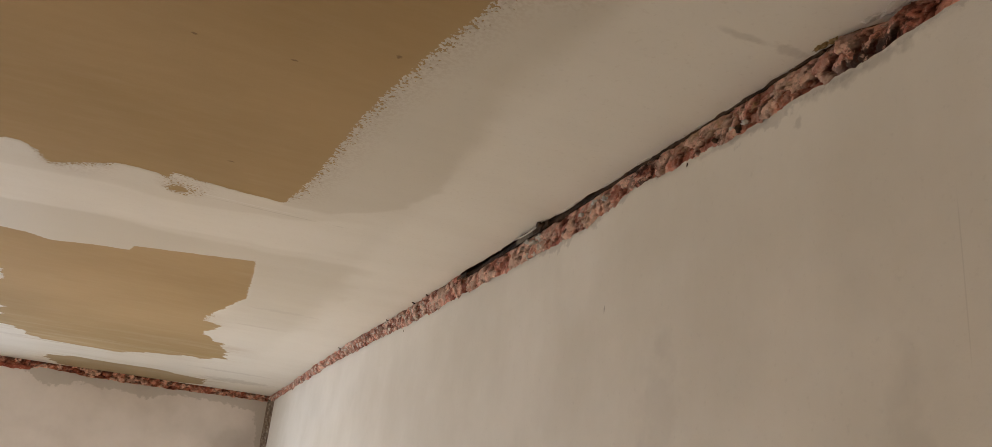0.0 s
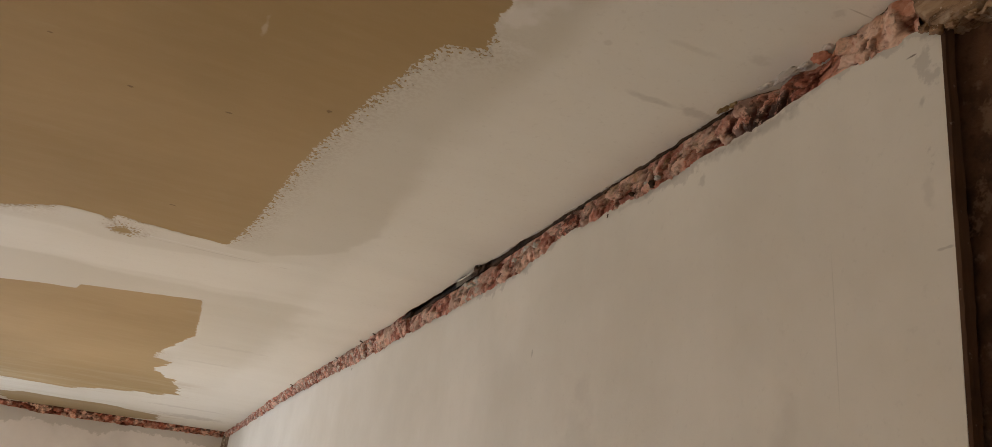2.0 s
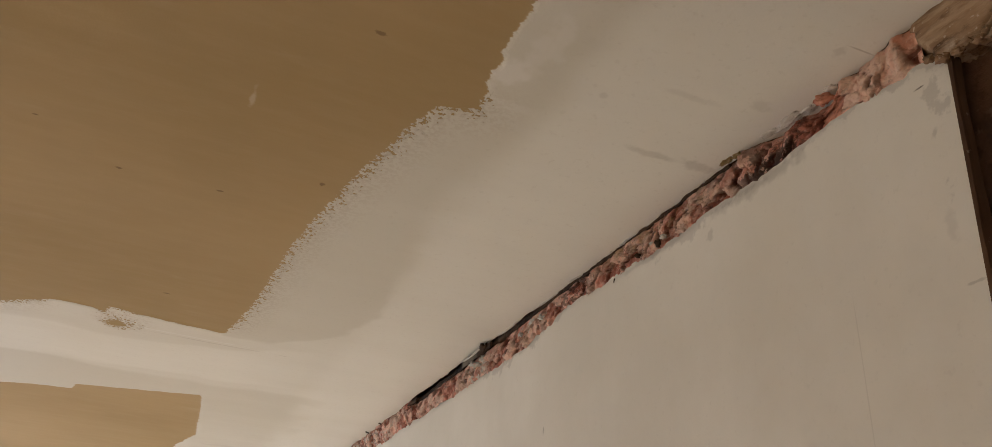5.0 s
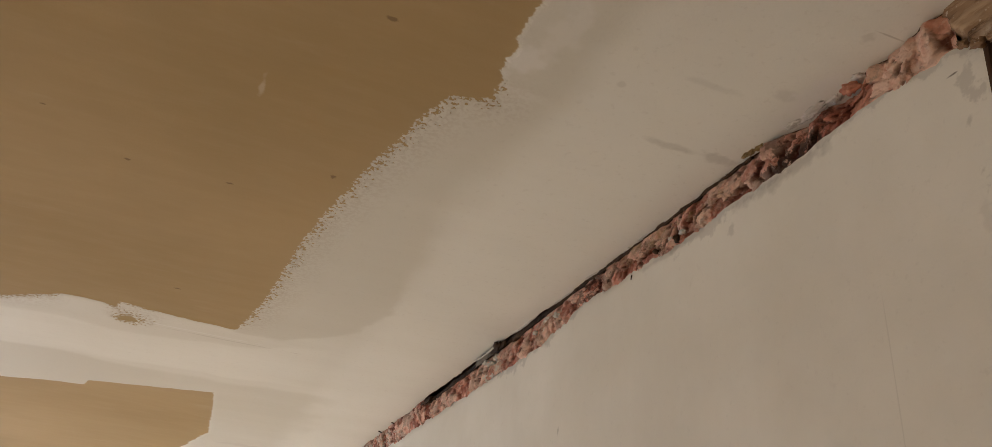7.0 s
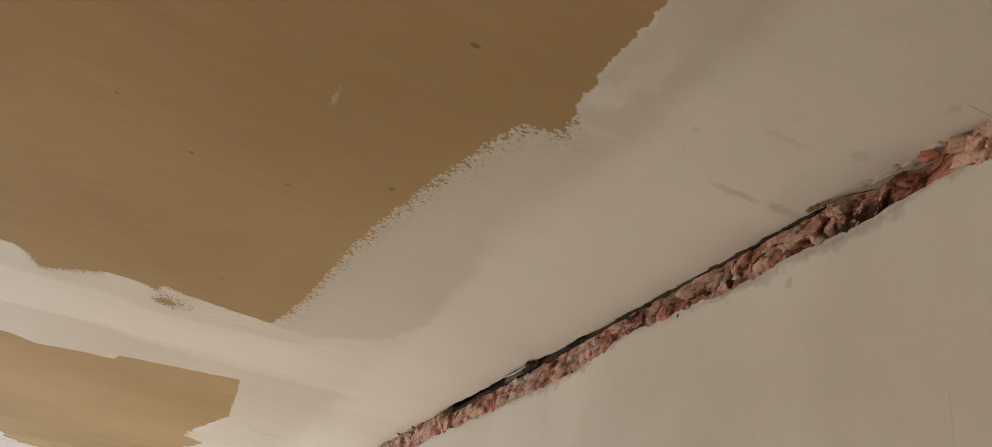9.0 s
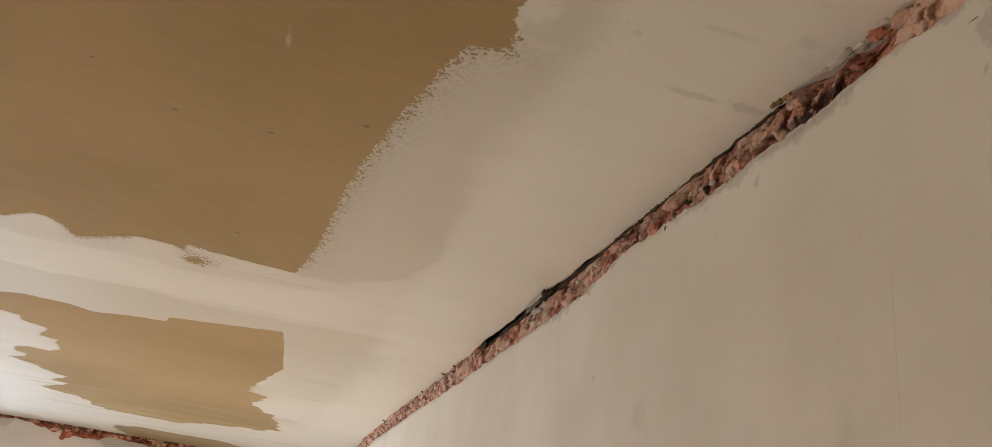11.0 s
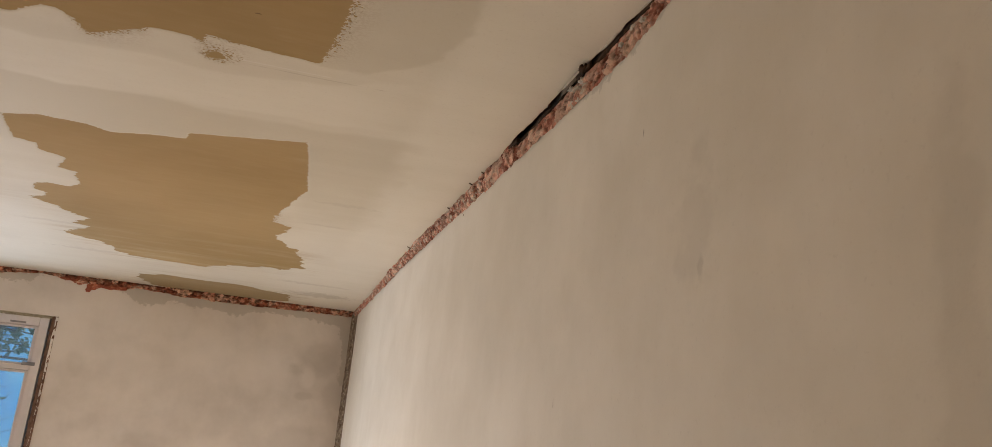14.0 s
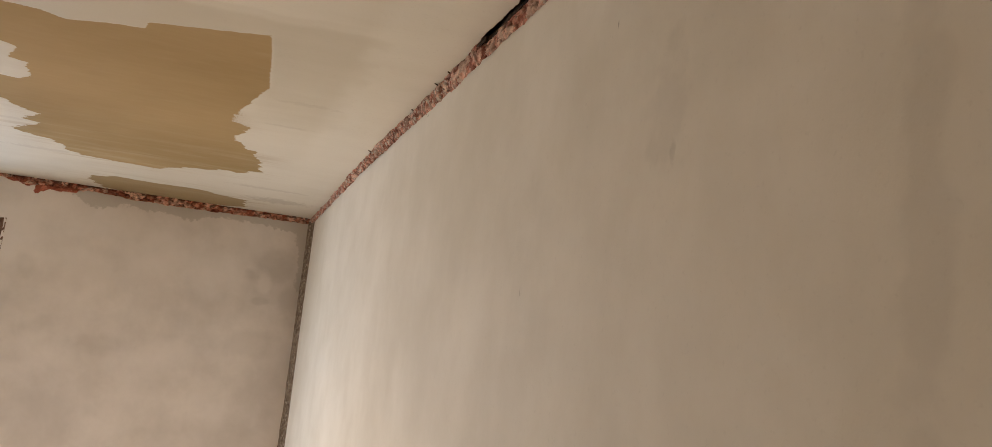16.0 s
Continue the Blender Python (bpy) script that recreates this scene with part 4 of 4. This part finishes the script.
# ---- opening beside the wall ----
def door_post():
    """A thin edging board along the plaster board's leaning end, chipped low down."""
    zs = spaced((0.0, 0.2), (1.6, 0.012), 2.400)
    verts, faces = [], []
    for z in zs:
        y = float(jamb_y(z)) - 0.0006
        t = 0.0034 + 0.0008 * float(wob(z, 22, 4)) + 0.0006 * float(wob(z, 75, 5))
        d = 0.0130 + 0.0012 * float(wob(z, 14, 6)) + 0.0008 * float(wob(z, 60, 7))
        verts += [(W - 0.0006, y, z), (W + 0.0004, y - t, z), (W + d - 0.001, y - t * 1.1, z), (W + d, y - t * 0.7, z), (W + d, y, z)]
    for i in range(len(zs) - 1):
        faces += [(i * 5 + j, i * 5 + (j + 1) % 5, i * 5 + 5 + (j + 1) % 5, i * 5 + 5 + j) for j in range(5)]
    faces += [(4, 3, 2, 1, 0), tuple((len(zs) - 1) * 5 + j for j in range(5))]
    tagged(link("door_post", verts, faces, M_POST, smooth=False), "thin brown wooden edging on the plaster board's end", "door post")


door_post()
panel = part("door_panel", box(W + 0.0265, W + 0.0345, -0.56, JAMB + 0.035, 0, H + 0.05), M_PANEL)
tagged(panel, "dark rust-brown board closing the opening beside the wall", "door panel")


def old_foam():
    """The dusty block of old foam over the opening: a long lump with a frayed lower edge and diagonal cracks."""
    ys = np.arange(-0.30, 0.396, 0.0022)
    v = np.linspace(0, 1, 46)
    S, V = np.meshgrid(ys, v, indexing="ij")
    low = 2.395 - 0.015 * step(S, 0.365, 0.29) + ragged(S, 0.006, 26, 61) + 0.0018 * wob(S, 150, 62) + 0.0016 * wob(S, 330, 64)
    top = H + 0.002
    face = np.minimum(V / 0.72, 1)
    z = top + (low - top) * face + 0.010 * step(V, 0.72, 1.0)
    tip = 0.394 - 0.024 * face + 0.004 * wob(z, 160, 66)
    end = step(S, tip + 0.002, tip - 0.014)
    x = W + 0.002 - 0.007 * face * end + 0.060 * step(V, 0.72, 1.0) + 0.012 * (1 - end)
    lean = S + 1.5 * (z - 2.406) + 0.004 * wave(S, z, 40, 5) + 0.002 * wave(S, z, 130, 6)
    crack = np.exp(-((lean - 0.287) / 0.0042) ** 2) + 0.7 * np.exp(-((lean - 0.300) / 0.0020) ** 2) * step(V, 0.15, 0.35) + 0.7 * np.exp(-((lean - 0.20) / 0.004) ** 2)
    crack = np.clip(crack, 0, 1) * step(V, 0.80, 0.62)
    x = x + 0.010 * crack - 0.0009 * wave(S * 0.5, z, 40, 51) - 0.0006 * wave(S * 0.4, z, 160, 52) - 0.0005 * wave(S * 0.7, z, 420, 53)
    fringe = step(V, 0.52, 0.66) * step(wave(S, V * 0.02, 60, 55), -0.4, 0.3)
    ob = link("foam_block", np.stack([x, S, z], -1).reshape(-1, 3), grid_faces(len(ys), len(v), True), M_OLD, attrs={"crack": crack, "fringe": fringe})
    tagged(ob, "dusty beige-brown block of old cracked foam over the opening", "foam block")


old_foam()
for y, z, a in ((0.352, 2.389, 0.005), (0.338, 2.386, 0.004), (0.365, 2.398, 0.004), (0.318, 2.384, 0.004)):
    tagged(blob("foam_crumb", (W - 0.004, y, z), (a, a * 1.3, a * 0.7), M_OLD, y * 57, 3, 0.8), "frayed beige foam crumb under the foam block", "foam crumb", "foam crumbs")


# ---- rough strips: room corner and window joint ----
def corner_place(S, V):
    x0, x1 = W + 0.004, 0.595 + 0 * S
    y0, y1 = 4.338 + ragged(S, 0.02, 12, 71), FAR - 0.001
    return np.stack([x0 + (x1 - x0) * V - 0.003 * np.sin(np.pi * V), y0 + (y1 - y0) * V, S], -1), np.stack([-0.7 + 0 * S, -0.7 + 0 * S, 0 * S], -1)


foam_strip("mortar_strip", (0.0, 2.425), corner_place, "dirty grey-brown mortar strip filling the room corner", 0.006, 10, 0.007, 41, material=M_MORTAR, category="mortar strip")


def side_place(S, V):
    return np.stack([WIN_X1 + 0.012 - 0.030 * V, FAR - 0.005 + 0.018 * V, S], -1), np.stack([0 * S, -1 + 0 * S, 0 * S], -1)


def head_place(S, V):
    return np.stack([S, FAR + 0.010 + 0.006 * V, WIN_Z1 + 0.009 - 0.021 * V], -1), np.stack([0 * S, -1 + 0 * S, 0 * S], -1)


M_SEAM = rough_material("brown_seam", (0.15, 0.085, 0.062), (0.24, 0.15, 0.11), 45, 0.95, 0.003)
M_LIME = rough_material("lime_seam", (0.36, 0.34, 0.27), (0.50, 0.47, 0.38), 45, 0.95, 0.004, (0.62, 0.60, 0.52))
foam_strip("window_seam", (WIN_Z0, WIN_Z1), side_place, "rough brown seam of filler beside the window frame", 0.006, 8, 0.006, 44, material=M_SEAM, category="window seam")
foam_strip("window_seam", (WIN_X0, WIN_X1 - 0.012), head_place, "crumbly greenish-grey filler over the window frame", 0.006, 8, 0.006, 47, material=M_LIME, category="window seam")

# ---- window ----
FX0, FX1, FZ0, FZ1, FY = WIN_X0 + 0.02, WIN_X1 - 0.026, WIN_Z0 + 0.02, WIN_Z1 - 0.012, FAR + 0.014
window = empty("window_1", (FX0 + FX1) / 2, FY, FZ0)
tagged(window, "white plastic window with a narrow top light, dusk outside", "window", kind="structure")


def member(name, x0, x1, z0, z1, y0=FY, depth=0.07, bevel=0.004):
    return under(part(name, box(x0, x1, y0, y0 + depth, z0, z1, bevel), M_PVC), window)


FW = 0.040
member("window_frame", FX1 - FW, FX1, FZ0, FZ1)
member("window_frame", FX0, FX0 + FW, FZ0, FZ1)
member("window_frame", FX0 + FW, FX1 - FW, FZ1 - FW, FZ1)
member("window_frame", FX0 + FW, FX1 - FW, FZ0, FZ0 + FW)
member("transom", FX0 + FW, FX1 - FW, 1.988, 2.012, FY + 0.006, 0.058)
BEAD = 0.018
for z0, z1 in ((FZ0 + FW, 1.988), (2.012, FZ1 - FW)):
    x0, x1, y0 = FX0 + FW, FX1 - FW, FY + 0.012
    for bx0, bx1, bz0, bz1 in ((x1 - BEAD, x1, z0, z1), (x0, x0 + BEAD, z0, z1), (x0 + BEAD, x1 - BEAD, z1 - BEAD * 0.7, z1), (x0 + BEAD, x1 - BEAD, z0, z0 + BEAD * 0.5)):
        member("glazing_bead", bx0, bx1, bz0, bz1, y0, 0.02, 0.006)
    pane = under(part("pane", box(x0 + 0.004, x1 - 0.004, FY + 0.030, FY + 0.034, z0 + 0.003, z1 - 0.003), M_GLASS), window)
    pane.visible_shadow = False
under(part("drain_cap", box(-0.955, -0.888, FY - 0.003, FY + 0.002, 2.199, 2.207, 0.001), M_GREY), window, )
under(part("hinge_cover", box(-0.868, -0.812, FY - 0.004, FY + 0.004, 2.010, 2.026, 0.002), M_GREY), window)

# ---- outside ----
tagged(part("backdrop", box(-30, 30, 40, 40.1, -8, 25), M_SKY), "clear blue dusk sky", "sky", kind="structure")
tagged(part("ground", box(-40, 40, FAR + 0.31, 40, -0.5, -0.4), M_FLOOR), "grey ground outside", "ground", kind="structure")

def limb(points, r0, r1, name, parent):
    """A tapered crooked branch through some places."""
    pts = []
    for a, b in zip(points[:-1], points[1:]):
        for u in np.linspace(0, 1, 7)[:-1]:
            p = Vector(a).lerp(Vector(b), u)
            pts.append(p + 0.025 * Vector((noise.noise(p * 5), noise.noise(p * 5 + Vector((9, 0, 0))), noise.noise(p * 5 + Vector((0, 9, 0))))))
    pts.append(Vector(points[-1]))
    verts, faces = [], []
    for i, p in enumerate(pts):
        d = (pts[min(i + 1, len(pts) - 1)] - pts[max(i - 1, 0)]).normalized()
        u = d.cross(Vector((0.3, 1, 0.2))).normalized()
        w = d.cross(u)
        r = r0 + (r1 - r0) * i / (len(pts) - 1)
        verts += [tuple(p + r * (math.cos(k * math.pi / 3) * u + math.sin(k * math.pi / 3) * w)) for k in range(6)]
    for i in range(len(pts) - 1):
        faces += [(i * 6 + k, i * 6 + (k + 1) % 6, i * 6 + 6 + (k + 1) % 6, i * 6 + 6 + k) for k in range(6)]
    return under(link(name, verts, faces, M_TWIG), parent)


tree = empty("tree", -2.9, 7.2, -0.4)
limb(((-2.9, 7.2, -0.4), (-2.85, 7.2, 1.2), (-2.7, 7.15, 2.3), (-2.8, 7.2, 3.6)), 0.09, 0.03, "trunk", tree)
tips = []
for a, b, c in (((-2.6, 7.1, 0.7), (-1.9, 7.0, 1.3), (-1.45, 7.0, 1.95)), ((-2.6, 7.2, 1.0), (-1.8, 7.1, 1.55), (-1.40, 7.1, 1.70)), ((-1.9, 7.0, 1.3), (-1.6, 7.0, 1.42), (-1.42, 7.0, 1.40)), ((-1.8, 7.1, 1.55), (-1.62, 7.1, 1.8), (-1.56, 7.1, 2.15))):
    limb((a, b, c), 0.006, 0.0018, "branch", tree)
    limb((b, Vector(b).lerp(Vector(c), 0.6) + Vector((0.03, 0, 0.22))), 0.003, 0.0012, "twig", tree)
    limb((Vector(b).lerp(Vector(c), 0.5), Vector(c) + Vector((0.05, 0, -0.16))), 0.003, 0.0012, "twig", tree)
random.seed(12)
for n in range(36):
    z0 = random.uniform(0.9, 2.6) if n % 3 else random.uniform(2.0, 2.4)
    p0 = Vector((-2.82 + 0.05 * z0, 7.2, z0))
    p1 = p0 + Vector((random.uniform(0.4, 0.8), random.uniform(-0.4, 0.3), random.uniform(0.1, 0.45)))
    p2 = p1 + Vector((random.uniform(0.4, 0.8), random.uniform(-0.3, 0.3), random.uniform(-0.25, 0.3)))
    limb((p0, p1, p2), 0.014, 0.004, "branch", tree)
    tips += [p1, p1.lerp(p2, 0.4), p1.lerp(p2, 0.75), p2]
    for q in range(2):
        a = p1.lerp(p2, random.uniform(0.1, 0.8))
        limb((a, a + Vector((random.uniform(-0.05, 0.3), random.uniform(-0.1, 0.1), random.uniform(-0.3, 0.25)))), 0.005, 0.002, "twig", tree)
lv, lf = [], []
for n in range(3600):
    c = random.choice(tips) + Vector((random.gauss(0, 0.14), random.gauss(0, 0.14), random.gauss(0.05, 0.12)))
    if c.z < 2.24 and random.random() < 0.93:
        continue
    m = Matrix.Translation(c) @ Euler((random.uniform(0, 6), random.uniform(0, 6), random.uniform(0, 6))).to_matrix().to_4x4()
    k = random.uniform(0.018, 0.034)
    b = len(lv)
    lv += [tuple(m @ Vector(q)) for q in ((0, -k, 0), (k * 0.45, -k * 0.2, 0.1 * k), (k * 0.3, k * 0.5, 0), (0, k, -0.15 * k), (-k * 0.3, k * 0.5, 0), (-k * 0.45, -k * 0.2, 0.1 * k))]
    lf.append(tuple(range(b, b + 6)))
under(link("leaves", lv, lf, M_LEAF, smooth=False), tree)
tagged(tree, "garden tree with thin bare twigs and small dark leaves", "tree")
cable = empty("overhead_cable", -2, 9, 2.3)
limb(((-6, 9, 2.34), (-3, 9, 2.30), (-1, 9, 2.29), (2, 9, 2.33)), 0.012, 0.012, "wire", cable)
limb(((-6, 9, -0.4), (-6, 9, 2.6)), 0.06, 0.05, "pole", cable)
limb(((-6, 9, 2.26), (-3, 9, 2.235), (-1, 9, 2.23), (2, 9, 2.25)), 0.006, 0.006, "wire", cable)
tagged(cable, "dark overhead cable sagging across the garden", "cable")
